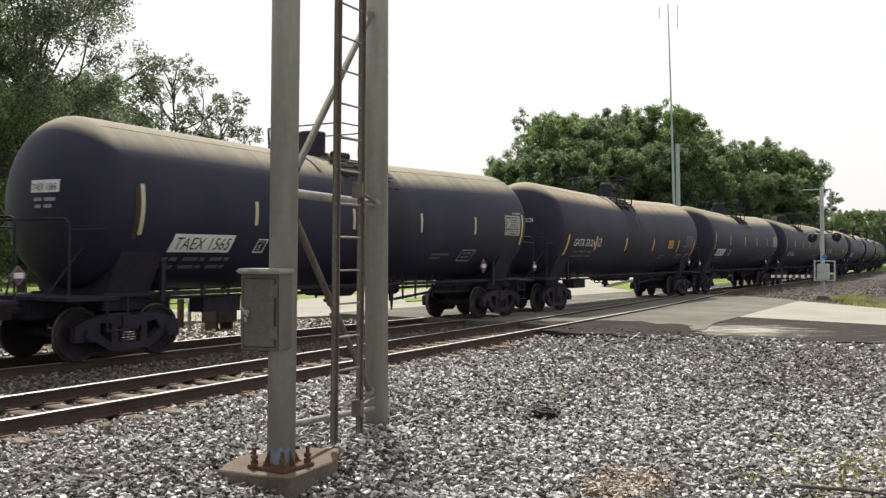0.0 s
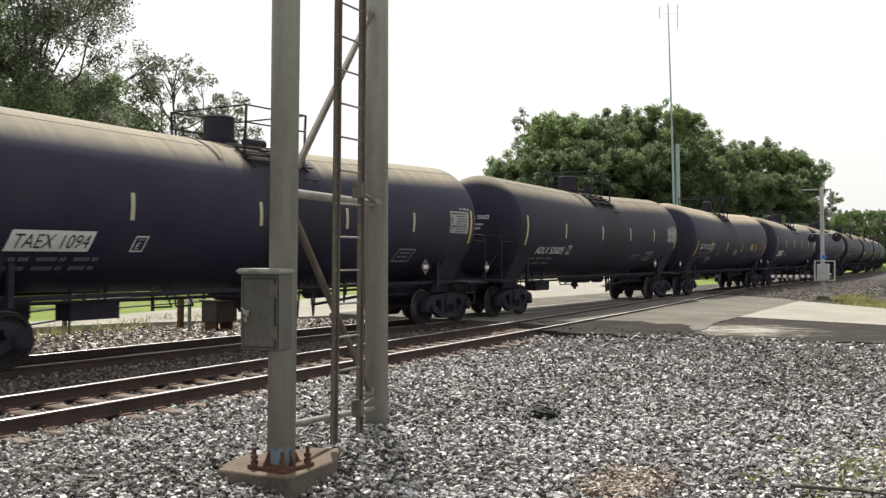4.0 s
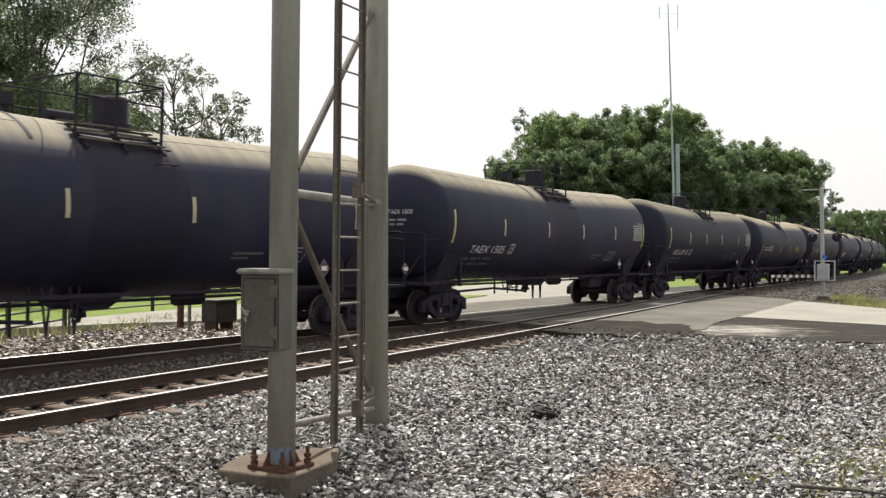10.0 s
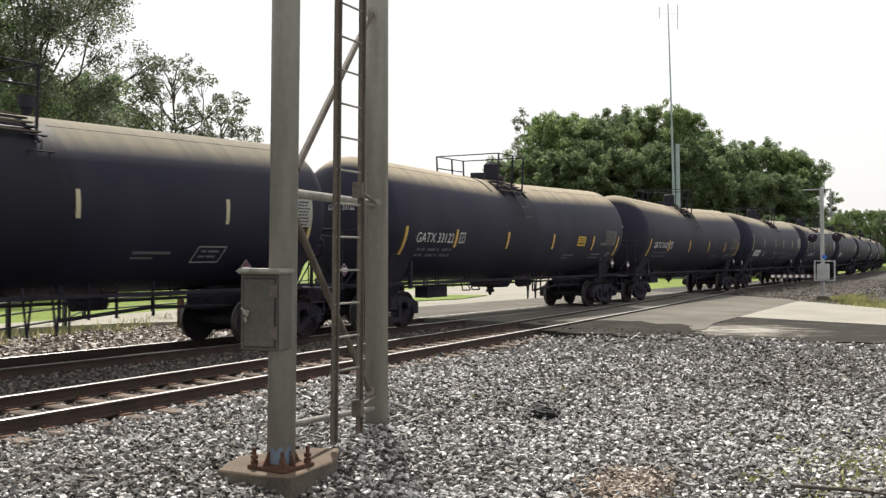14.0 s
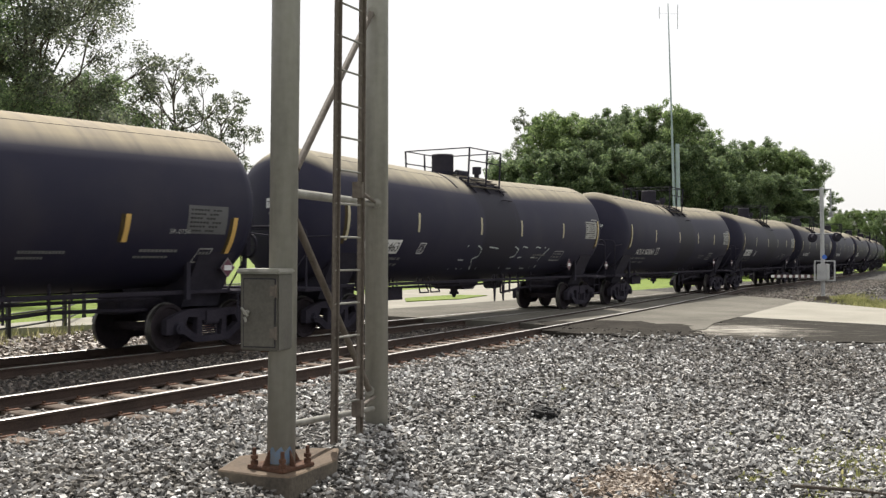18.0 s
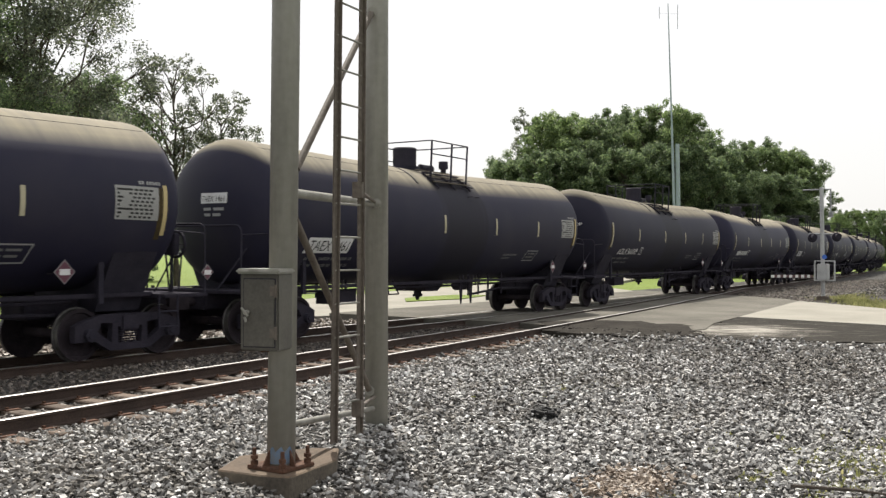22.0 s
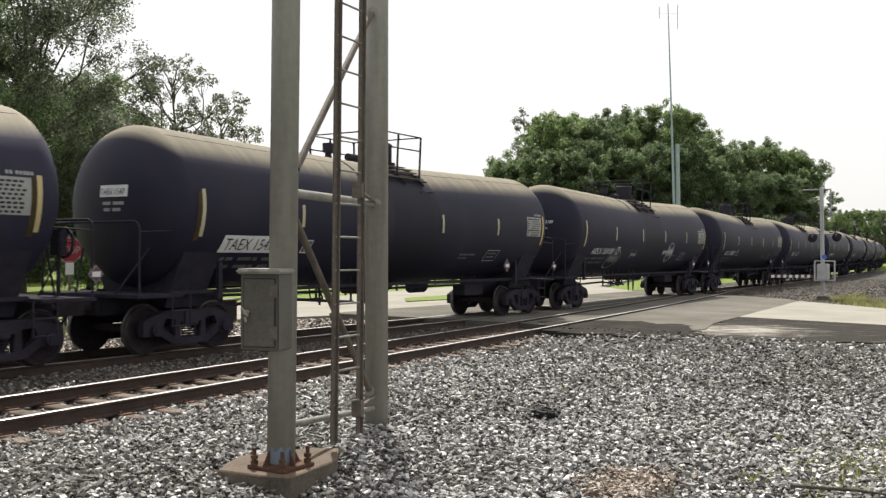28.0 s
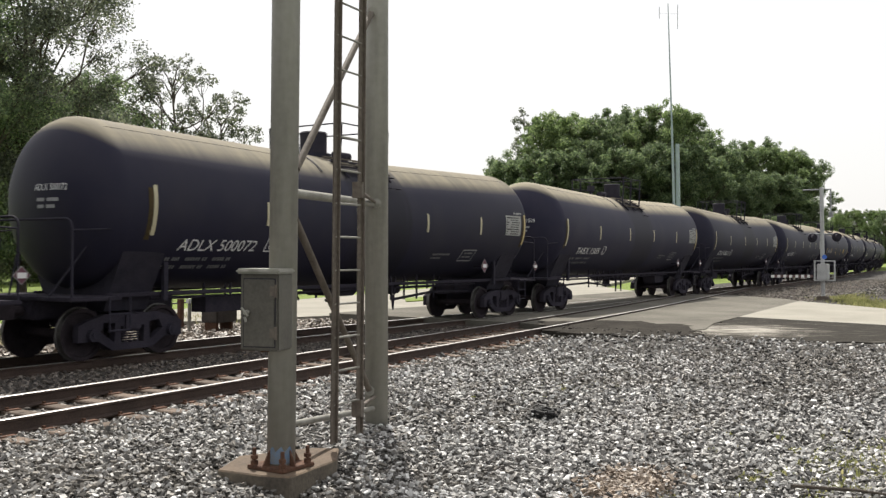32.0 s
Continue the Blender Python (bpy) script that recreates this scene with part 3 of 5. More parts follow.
signal_structure()


# ---- trees ----
def tree(name, m, height, spread, seed, leaves, leaf, material, label, base=0.15, lobes=46, lobe=0.30, group="trees", ragged=0.25, knots=9, puff=1.0):
    """Tapered trunk, a bent limb to each lobe of the crown, twigs in the lobe, and leaves in knots round the twig ends."""
    rng = random.Random(seed)
    nr = np.random.RandomState(seed)
    top = empty(name, m, label, "tree", group)
    vs, fs = [], []

    def limb(pts, r0, r1, n=5):
        k0 = len(vs)
        for i, p in enumerate(pts):
            d = (pts[min(i + 1, len(pts) - 1)] - pts[max(i - 1, 0)]).to_track_quat("Z", "Y").to_matrix()
            r = r0 + (r1 - r0) * i / (len(pts) - 1)
            for k in range(n):
                an = 2 * math.pi * k / n
                vs.append(tuple(p + d @ Vector((r * math.cos(an), r * math.sin(an), 0))))
        for i in range(len(pts) - 1):
            for k in range(n):
                j = (k + 1) % n
                fs.append((k0 + i * n + k, k0 + i * n + j, k0 + (i + 1) * n + j, k0 + (i + 1) * n + k))

    lean = Vector((rng.uniform(-0.03, 0.03), rng.uniform(-0.03, 0.03), 1))
    stem = [lean * (height * 0.9 * i / 8) + Vector((rng.uniform(-1, 1), rng.uniform(-1, 1), 0)) * 0.012 * height * (i > 0) for i in range(9)]
    limb(stem, height * 0.015, height * 0.002, 9)

    def stem_at(z):
        f = max(0.0, min(7.999, z / (height * 0.9) * 8))
        i = int(f)
        return stem[i].lerp(stem[i + 1], f - i)

    ends, weight = [], []
    for i in range(lobes):
        f = (i + rng.random()) / lobes
        wide = math.sqrt(max(0.02, 1 - abs((f - 0.52) / 0.50) ** 2.4)) * (1 + ragged * rng.uniform(-1, 0.8))
        an = i * 2.4 + rng.uniform(-0.5, 0.5)
        out = spread * wide * rng.random() ** 0.45
        size = spread * lobe * rng.uniform(0.55, 1.15)
        z = height * (base + (1 - base) * f) - size * 0.5
        c = stem_at(z) * 1.0
        c = Vector((c.x + out * math.cos(an), c.y + out * math.sin(an), z))
        z0 = max(height * base * rng.uniform(0.5, 1.6), z - out * rng.uniform(0.35, 1.3) - 0.04 * height)
        a = stem_at(z0)
        mid = a.lerp(c, 0.5) + Vector((rng.uniform(-1, 1), rng.uniform(-1, 1), rng.uniform(-0.8, 0.5))) * out * 0.24
        limb([a, a.lerp(mid, 0.5) + Vector((0, 0, -0.04 * out)), mid, mid.lerp(c, 0.55) + Vector((rng.uniform(-1, 1), rng.uniform(-1, 1), 0.6)) * 0.06 * out, c], height * 0.0042, height * 0.0014)
        for _ in range(knots):
            d = Vector((rng.gauss(0, 1), rng.gauss(0, 1), rng.gauss(0.15, 0.8))).normalized()
            e = c + Vector((d.x, d.y, d.z * 1.05)) * size * rng.uniform(0.45, 1.15)
            limb([c.lerp(mid, 0.3), c.lerp(e, 0.5) + Vector((0, 0, rng.uniform(-0.1, 0.15))) * size, e], height * 0.0008, height * 0.0004, 4)
            ends.append(tuple(e))
            weight.append(size)
    me = bpy.data.meshes.new("trunk")
    me.from_pydata(vs, [], fs)
    link("trunk", me, M_BARK, top)
    cent, size = np.array(ends), np.array(weight)
    size = size * nr.uniform(0.3, 0.85, len(size)) * puff
    pick = nr.choice(len(cent), leaves, p=size ** 2 / (size ** 2).sum())
    off = nr.normal(size=(leaves, 3))
    off *= (nr.rand(leaves, 1) ** 0.5) / np.linalg.norm(off, axis=1, keepdims=True)
    off[:, 2] *= 0.9
    c = cent[pick] + off * size[pick][:, None]
    face = off * 0.6 + nr.normal(size=(leaves, 3)) * 0.5 + np.array([0, 0, 0.35])
    u = np.cross(face, nr.normal(size=(leaves, 3)))
    u /= np.linalg.norm(u, axis=1, keepdims=True)
    w = np.cross(u, face)
    w /= np.linalg.norm(w, axis=1, keepdims=True)
    s = (leaf * nr.uniform(0.5, 1.3, leaves))[:, None]
    quad = np.stack([c - u * s, c - w * s * 0.55, c + u * s, c + w * s * 0.55], 1).reshape(-1, 3)
    me = bpy.data.meshes.new("crown")
    me.vertices.add(leaves * 4)
    me.vertices.foreach_set("co", quad.reshape(-1))
    me.loops.add(leaves * 4)
    me.loops.foreach_set("vertex_index", np.arange(leaves * 4, dtype=np.int32))
    me.polygons.add(leaves)
    me.polygons.foreach_set("loop_start", np.arange(0, leaves * 4, 4, dtype=np.int32))
    me.update(calc_edges=True)
    me.shade_flat()
    link("crown", me, material, top)
    return top


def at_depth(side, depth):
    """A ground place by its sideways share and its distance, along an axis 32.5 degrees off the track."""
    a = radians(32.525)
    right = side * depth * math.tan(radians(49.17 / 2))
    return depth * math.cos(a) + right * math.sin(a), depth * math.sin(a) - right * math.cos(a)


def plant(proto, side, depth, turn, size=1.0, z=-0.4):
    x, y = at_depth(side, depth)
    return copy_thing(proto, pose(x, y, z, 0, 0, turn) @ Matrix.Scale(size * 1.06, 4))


def woods():
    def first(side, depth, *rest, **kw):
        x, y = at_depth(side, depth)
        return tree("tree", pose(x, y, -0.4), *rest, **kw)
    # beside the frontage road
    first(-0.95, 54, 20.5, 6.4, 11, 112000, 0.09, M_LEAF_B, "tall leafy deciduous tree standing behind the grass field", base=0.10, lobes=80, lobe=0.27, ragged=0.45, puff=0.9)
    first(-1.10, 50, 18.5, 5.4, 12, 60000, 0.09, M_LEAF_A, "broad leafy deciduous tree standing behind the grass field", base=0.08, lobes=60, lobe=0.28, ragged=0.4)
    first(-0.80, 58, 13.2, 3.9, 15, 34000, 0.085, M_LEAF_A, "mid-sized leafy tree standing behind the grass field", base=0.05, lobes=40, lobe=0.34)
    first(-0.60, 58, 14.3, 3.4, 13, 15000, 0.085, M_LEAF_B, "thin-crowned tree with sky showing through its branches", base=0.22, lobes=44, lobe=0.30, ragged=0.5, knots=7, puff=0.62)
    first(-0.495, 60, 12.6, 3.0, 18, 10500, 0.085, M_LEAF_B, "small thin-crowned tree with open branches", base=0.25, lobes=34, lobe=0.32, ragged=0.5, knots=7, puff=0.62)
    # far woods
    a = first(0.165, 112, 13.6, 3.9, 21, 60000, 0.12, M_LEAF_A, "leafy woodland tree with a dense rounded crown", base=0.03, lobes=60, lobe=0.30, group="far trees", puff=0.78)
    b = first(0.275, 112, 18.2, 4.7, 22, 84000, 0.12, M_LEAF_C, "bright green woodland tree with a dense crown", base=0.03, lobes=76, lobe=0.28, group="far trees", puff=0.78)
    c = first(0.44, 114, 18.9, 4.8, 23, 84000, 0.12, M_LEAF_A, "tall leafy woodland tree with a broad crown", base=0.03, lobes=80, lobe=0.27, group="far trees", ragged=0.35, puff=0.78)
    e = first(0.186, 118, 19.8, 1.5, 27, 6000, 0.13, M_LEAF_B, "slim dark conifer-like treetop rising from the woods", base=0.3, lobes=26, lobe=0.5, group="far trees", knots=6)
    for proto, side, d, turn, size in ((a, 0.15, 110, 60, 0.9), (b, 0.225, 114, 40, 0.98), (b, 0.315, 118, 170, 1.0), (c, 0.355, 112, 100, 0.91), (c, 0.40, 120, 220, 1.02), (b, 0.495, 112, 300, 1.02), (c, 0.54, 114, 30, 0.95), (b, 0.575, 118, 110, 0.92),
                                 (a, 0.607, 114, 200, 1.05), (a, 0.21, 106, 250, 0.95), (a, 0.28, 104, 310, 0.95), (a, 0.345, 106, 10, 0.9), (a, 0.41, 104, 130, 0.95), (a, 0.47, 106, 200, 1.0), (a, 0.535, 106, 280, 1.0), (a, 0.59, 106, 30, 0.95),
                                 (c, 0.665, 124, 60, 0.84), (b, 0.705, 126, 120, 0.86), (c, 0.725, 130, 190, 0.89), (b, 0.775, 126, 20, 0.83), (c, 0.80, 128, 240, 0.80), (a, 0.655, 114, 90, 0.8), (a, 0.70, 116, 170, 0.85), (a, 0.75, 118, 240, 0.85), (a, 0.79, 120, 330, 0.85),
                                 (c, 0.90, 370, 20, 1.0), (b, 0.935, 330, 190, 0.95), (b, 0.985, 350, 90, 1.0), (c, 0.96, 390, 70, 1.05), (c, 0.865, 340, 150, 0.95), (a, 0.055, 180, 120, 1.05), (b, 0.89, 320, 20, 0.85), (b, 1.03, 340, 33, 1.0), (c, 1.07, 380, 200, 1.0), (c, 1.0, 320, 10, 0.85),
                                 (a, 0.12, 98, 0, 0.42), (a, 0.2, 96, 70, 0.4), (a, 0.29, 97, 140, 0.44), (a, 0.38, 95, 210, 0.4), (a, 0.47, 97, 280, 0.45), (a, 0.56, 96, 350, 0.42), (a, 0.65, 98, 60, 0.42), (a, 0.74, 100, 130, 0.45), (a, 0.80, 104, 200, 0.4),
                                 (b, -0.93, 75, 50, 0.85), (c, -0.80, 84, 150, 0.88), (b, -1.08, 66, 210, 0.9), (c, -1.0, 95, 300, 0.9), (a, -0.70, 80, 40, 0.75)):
        plant(proto, side, d, turn, size)


woods()


# ---- tank cars ----
R_TANK, Z_TANK, HALF, RISE = 1.57, 2.65, 7.5, 0.02
ALONG_X = Matrix.Rotation(radians(90), 4, "Y")


def tank_z(u):
    """The tank's axis: both halves slope down to the outlet in the middle."""
    return Z_TANK + RISE * abs(u)


def on_tank(u, v, lift=0.008):
    """A place on the tank's side that faces the yard: u along the car, v the height."""
    return (u, -math.sqrt(max(0.01, (R_TANK + lift) ** 2 - (v - tank_z(u)) ** 2)), v)


def patch(u0, u1, v0, v1, slant=0.0, lift=0.008, n=8, cols=2):
    """A thin plate bent onto the tank's side."""
    bm = bmesh.new()
    rows = []
    for i in range(n + 1):
        v = v0 + (v1 - v0) * i / n
        row = []
        for k in range(cols + 1):
            u = u0 + (u1 - u0) * k / cols + slant * (v - v0)
            row.append(bm.verts.new(on_tank(u, v, lift)))
        rows.append(row)
    for a, b in zip(rows, rows[1:]):
        for k in range(cols):
            bm.faces.new((a[k], a[k + 1], b[k + 1], b[k]))
    return bm


def lettering(body, u, v, size, material, parent, name="lettering", slant=0.0, width=0.0, lift=0.012, end=False):
    """Stencilled words bent onto the tank's side, or flat on its end."""
    cu = bpy.data.curves.new("words", "FONT")
    cu.body, cu.size, cu.shear, cu.resolution_u = body, size, slant, 3
    tmp = new("words", cu)
    me = bpy.data.meshes.new_from_object(tmp.evaluated_get(bpy.context.evaluated_depsgraph_get()))
    bpy.data.objects.remove(tmp)
    me.name = name
    w = max((p.co.x for p in me.vertices), default=1)
    k = width / w if width else 1.0
    for p in me.vertices:
        if end:
            yy, zz = v[0] + p.co.x * k, v[1] + p.co.y
            p.co = head_place(-yy, zz, lift + 0.004)
        else:
            p.co = on_tank(u + p.co.x * k, v + p.co.y, lift)
    me.materials.clear()
    return link(name, me, material, parent)


def head_place(y, z, lift=0.012):
    """A place on the rounded tank end towards the train's head."""
    rho = min(0.999, math.hypot(y, z - tank_z(HALF)) / R_TANK)
    return (-HALF - 0.78 * math.sqrt(1 - rho * rho) - lift, y, z)


def bars(u0, v0, widths, h, material, parent, name="stencil_line"):
    u = u0
    bm = bmesh.new()
    for w in widths:
        if w > 0:
            vs = [bm.verts.new(on_tank(*c, 0.01)) for c in ((u, v0), (u + w, v0), (u + w, v0 + h), (u, v0 + h))]
            bm.faces.new(vs)
        u += abs(w)
    return tagged(part(name, bm, material, parent), kind="stuff")


def casting(outer, holes, y0, y1):
    """A flat outline with openings, pulled to its thickness in y."""
    bm = bmesh.new()
    edges = []
    for ring in [outer] + holes:
        vs = [bm.verts.new((u, y0, v)) for u, v in ring]
        edges += [bm.edges.new((a, b)) for a, b in zip(vs, vs[1:] + vs[:1])]
    bmesh.ops.triangle_fill(bm, use_beauty=True, edges=edges)
    g = bmesh.ops.extrude_face_region(bm, geom=bm.faces[:])
    for v in g["geom"]:
        if isinstance(v, bmesh.types.BMVert):
            v.co.y = y1
    bmesh.ops.recalc_face_normals(bm, faces=bm.faces[:])
    return bm


def make_truck(car, x):
    tr = new("truck")
    tr.parent, tr.location = car, (x, 0, 0)
    for side in (-1, 1):
        y0, y1 = (side * 1.0 - 0.07, side * 1.0 + 0.07)
        bm = casting([(-1.16, 0.34), (-0.74, 0.34), (-0.44, 0.16), (0.44, 0.16), (0.74, 0.34), (1.16, 0.34), (1.16, 0.62), (0.98, 0.70), (0.60, 0.80), (-0.60, 0.80), (-0.98, 0.70), (-1.16, 0.62)],
                     [[(-0.70, 0.50), (-0.40, 0.30), (-0.38, 0.64), (-0.62, 0.66)], [(0.70, 0.50), (0.62, 0.66), (0.38, 0.64), (0.40, 0.30)], [(-0.25, 0.28), (0.25, 0.28), (0.27, 0.58), (-0.27, 0.58)]], y0, y1)
        part("sideframe", bm, M_UNDER, tr)
        bm = bmesh.new()
        for sx in (-0.13, 0.0, 0.13):
            for k in range(5):
                rod(bm, (sx, side, 0.29 + k * 0.045), (sx, side, 0.315 + k * 0.045), 0.055, n=8)
        tagged(part("spring_nest", bm, M_UNDER, tr), kind="stuff")
        for sx in (-0.89, 0.89):
            bm = bmesh.new()
            rod(bm, (sx, side * 1.02, 0.457), (sx, side * 1.16, 0.457), 0.11, n=12)
            rod(bm, (sx, side * 1.15, 0.457), (sx, side * 1.18, 0.457), 0.06, n=8)
            part("bearing_cap", bm, M_STEEL_DK, tr)
    part("bolster", bevel_box(-0.2, 0.2, -1.1, 1.1, 0.5, 0.80, 0.03), M_UNDER, tr)
    for sx in (-0.89, 0.89):
        bm = bmesh.new()
        prof = [(0.457, -0.055), (0.455, 0.055), (0.40, 0.06), (0.38, 0.02), (0.16, -0.02), (0.13, 0.09), (0.09, 0.10)]
        for side in (-1, 1):
            m = Matrix.Translation((0, side * 0.77, 0)) @ Matrix.Rotation(radians(90 if side < 0 else -90), 4, "X")
            lathe(bm, [(0.12, -0.10), (0.16, -0.04), (0.39, -0.07), (0.485, -0.072), (0.485, -0.045), (0.459, -0.035), (0.455, 0.068), (0.39, 0.07), (0.37, 0.03), (0.18, 0.0), (0.14, 0.09), (0.09, 0.10)], m, 28)
        rod(bm, (0, -0.9, 0), (0, 0.9, 0), 0.085, n=12)
        for f in bm.faces:
            c = f.calc_center_median()
            rr = math.hypot(c.x, c.z)
            if rr > 0.44 and 0.72 < abs(c.y) < 0.83:
                f.material_index = 1
        ws = part("wheelset", bm, [M_WHEEL, M_TREAD], tr)
        ws.location = (sx, 0, 0.457)
    return tr


def make_car(kind, flip):
    car = empty("tank_car", pose(0, 0, -50), "black railway tank car", "tank car", "cars of the train")
    paint = M_TANK if kind == "A" else M_TANK_B
    bm = bmesh.new()
    prof = []
    for i in range(11):
        t = radians(90 - 9 * i)
        prof.append((R_TANK * math.cos(t) if i else 0.02, -HALF - 0.78 * math.sin(t)))
    prof += [(R_TANK, x) for x in (-5, -2.5, 0, 2.5, 5)]
    prof += [(r, -h) for r, h in reversed(prof[:11])]
    lathe(bm, prof, Matrix.Translation((0, 0, 0)) @ ALONG_X, 64)
    for v in bm.verts:
        v.co.z += tank_z(v.co.x)
    part("tank", bm, paint, car, smooth=True)
    # a girth band over the upper half, bare of dust
    bx = -1.8 if kind == "A" else -2.04
    bm = bmesh.new()
    rows = []
    for k in range(25):
        an = radians(42 + 4 * k)
        rows.append([bm.verts.new((bx + dx, r * math.cos(an), tank_z(bx) + r * math.sin(an))) for dx, r in ((-0.035, R_TANK - 0.01), (-0.035, R_TANK + 0.012), (0.035, R_TANK + 0.012), (0.035, R_TANK - 0.01))])
    for p, q in zip(rows, rows[1:]):
        for k in range(3):
            bm.faces.new((p[k], p[k + 1], q[k + 1], q[k]))
    part("tank_band", bm, M_BAND, car)
    # the lengthwise weld along the shoulder
    for u0, u1 in ((-HALF, bx - 0.05), (1.2, HALF)):
        bm = bmesh.new()
        rows = []
        for k in range(9):
            u = u0 + (u1 - u0) * k / 8
            rows.append([bm.verts.new((u, -r * math.cos(an), tank_z(u) + r * math.sin(an))) for r, an in ((R_TANK - 0.004, 1.013), (R_TANK + 0.004, 1.018), (R_TANK - 0.004, 1.023))])
        for p, q in zip(rows, rows[1:]):
            for k in range(2):
                bm.faces.new((p[k], q[k], q[k + 1], p[k + 1]))
        part("weld_seam", bm, paint, car)
    zt = Z_TANK + R_TANK + 0.03
    # fittings on top
    sg = -1 if flip else 1
    fit = kind == "A"
    hx = -0.68 * sg if fit else 0.06
    bm = bmesh.new()
    rod(bm, (hx, 0, zt - 0.10), (hx, 0, zt + 0.06), 0.42, n=24)
    part("manway_nozzle", bm, paint, car)
    if fit:
        bm = bmesh.new()
        rod(bm, (hx, 0, zt + 0.03), (hx, 0, zt + 0.54), 0.325, n=28)
        rod(bm, (hx, 0, zt + 0.54), (hx, 0, zt + 0.58), 0.345, 0.30, n=28)
    else:
        bm = bmesh.new()
        rod(bm, (hx, 0, zt + 0.03), (hx, 0, zt + 0.52), 0.25, n=24)
        rod(bm, (hx, 0, zt + 0.52), (hx, 0, zt + 0.60), 0.25, 0.16, n=24)
    part("protective_housing", bm, M_STEEL_DK, car, "black steel fittings housing")
    bm = bmesh.new()
    lv = 0.42 * sg if fit else 0.43
    lw = 0.30 if fit else 0.13
    rod(bm, (lv - lw, 0.0, zt + 0.10), (lv + lw, 0.0, zt + 0.10), 0.10 if fit else 0.16, n=14)
    rod(bm, (lv, 0.0, zt - 0.03), (lv, 0.0, zt + 0.1), 0.16 if fit else 0.1, n=14)
    part("loading_valve", bm, M_STEEL_DK, car)
    bm = bmesh.new()
    vx = 1.45 * sg if fit else -0.72
    rod(bm, (vx, 0.05, zt - 0.03), (vx, 0.05, zt + 0.18), 0.08, n=12)
    rod(bm, (vx, 0.05, zt + (0.16 if fit else 0.02)), (vx, 0.05, zt + (0.38 if fit else 0.20)), 0.14 if fit else 0.24, n=14)
    part("relief_valve", bm, M_STEEL_DK, car)
    xa, xb = (-1.0 * sg, 0.88 * sg) if fit else (-1.5, 0.15)
    xa, xb = min(xa, xb), max(xa, xb)
    for side in (-1, 1):
        for k in range(5):
            v = zt - 0.10 - 0.085 * k
            yy = side * (math.sqrt(max(0.0, R_TANK ** 2 - (v - Z_TANK) ** 2)) + 0.10)
            bm = bmesh.new()
            box(bm, xa, xb, yy - 0.035, yy + 0.035, v + 0.02, v + 0.05)
            part("platform_slat", bm, M_STEEL_DK if k % 2 else M_POLE_DK, car)
        for x in (xa + 0.1, (xa + xb) / 2, xb - 0.1):
            bm = bmesh.new()
            pts = []
            for v in (zt - 0.02, zt - 0.2, zt - 0.4, zt - 0.58):
                pts.append((x, side * (math.sqrt(max(0.0, R_TANK ** 2 - (v - Z_TANK) ** 2)) + 0.07), v))
            pipe(bm, pts, 0.03, 6)
            part("platform_bracket", bm, M_STEEL_DK, car)
    for side in (-1, 1):
        for x in (xa, (xa + xb) / 2 + 0.1 * sg, xb):
            bm = bmesh.new()
            rod(bm, (x, side * 1.05, zt - 0.42), (x, side * 1.10, zt + 0.70), 0.028, n=8)
            part("rail_post", bm, M_STEEL_DK, car)
        for z in (0.34, 0.70):
            bm = bmesh.new()
            rod(bm, (xa, side * 1.1, zt + z), (xb, side * 1.1, zt + z), 0.017, n=8)
            part("guard_rail", bm, M_STEEL_DK, car)
    for x in (xa, xb):
        bm = bmesh.new()
        rod(bm, (x, -1.1, zt + 0.70), (x, 1.1, zt + 0.70), 0.017, n=8)
        part("guard_rail", bm, M_STEEL_DK, car)
    # side ladder
    lx = (xb - 0.15) if fit else -0.6
    steel = M_STEEL_DK if fit else M_LADDER
    for dx in () if fit else (-0.2, 0.2):
        bm = bmesh.new()
        pipe(bm, [(lx + dx, on_tank(0, v, 0.13)[1], v) for v in (zt - 0.25, 3.7, 3.3, 3.0)], 0.016, 6)
        part("ladder_stile", bm, steel, car)
    for v in (3.78, 3.50) if fit else (4.0, 3.68, 3.36, 3.04):
        bm = bmesh.new()
        y = on_tank(0, v, 0.13)[1]
        rod(bm, (lx - 0.2, y, v), (lx + 0.2, y, v), 0.013, n=6)
        if fit:
            for dx in (-0.2, 0.2):
                rod(bm, (lx + dx, y, v), (lx + dx, y + 0.14, v), 0.013, n=6)
        part("ladder_rung", bm, steel, car)
    # bottom fittings
    bm = bmesh.new()
    prism(bm, [(-0.72, 1.16), (0.72, 1.16), (0.50, 1.0), (0.26, 0.86), (-0.26, 0.86), (-0.50, 1.0)], "y", -0.5, 0.5)
    part("bottom_skid", bm, M_UNDER, car)
    bm = bmesh.new()
    rod(bm, (0, 0, 0.90), (0, 0, 0.74), 0.11, n=12)
    rod(bm, (0, 0, 0.77), (0, 0, 0.70), 0.14, n=12)
    rod(bm, (0, 0, 0.70), (0, 0, 0.60), 0.07, 0.04, n=10)
    part("outlet_valve", bm, M_UNDER, car)
    bm = bmesh.new()
    pipe(bm, [(-6.2, -0.55, 1.02), (-2.0, -0.55, 1.0), (-1.9, -0.55, 1.0), (2.0, -0.55, 1.0), (6.2, -0.55, 1.02)], 0.03)
    for x in (-4.2, -2.6, 2.6, 4.2):
        rod(bm, (x, -0.55, 1.0), (x, -0.55, 1.3), 0.02, n=6)
    part("brake_pipe", bm, M_UNDER, car)
    bm = bmesh.new()
    rod(bm, (2.6, 0.3, 0.95), (3.3, 0.3, 0.95), 0.16, n=14)
    box(bm, 2.5, 3.4, 0.1, 0.5, 1.05, 1.25)
    part("brake_cylinder", bm, M_UNDER, car)
    bm = bmesh.new()
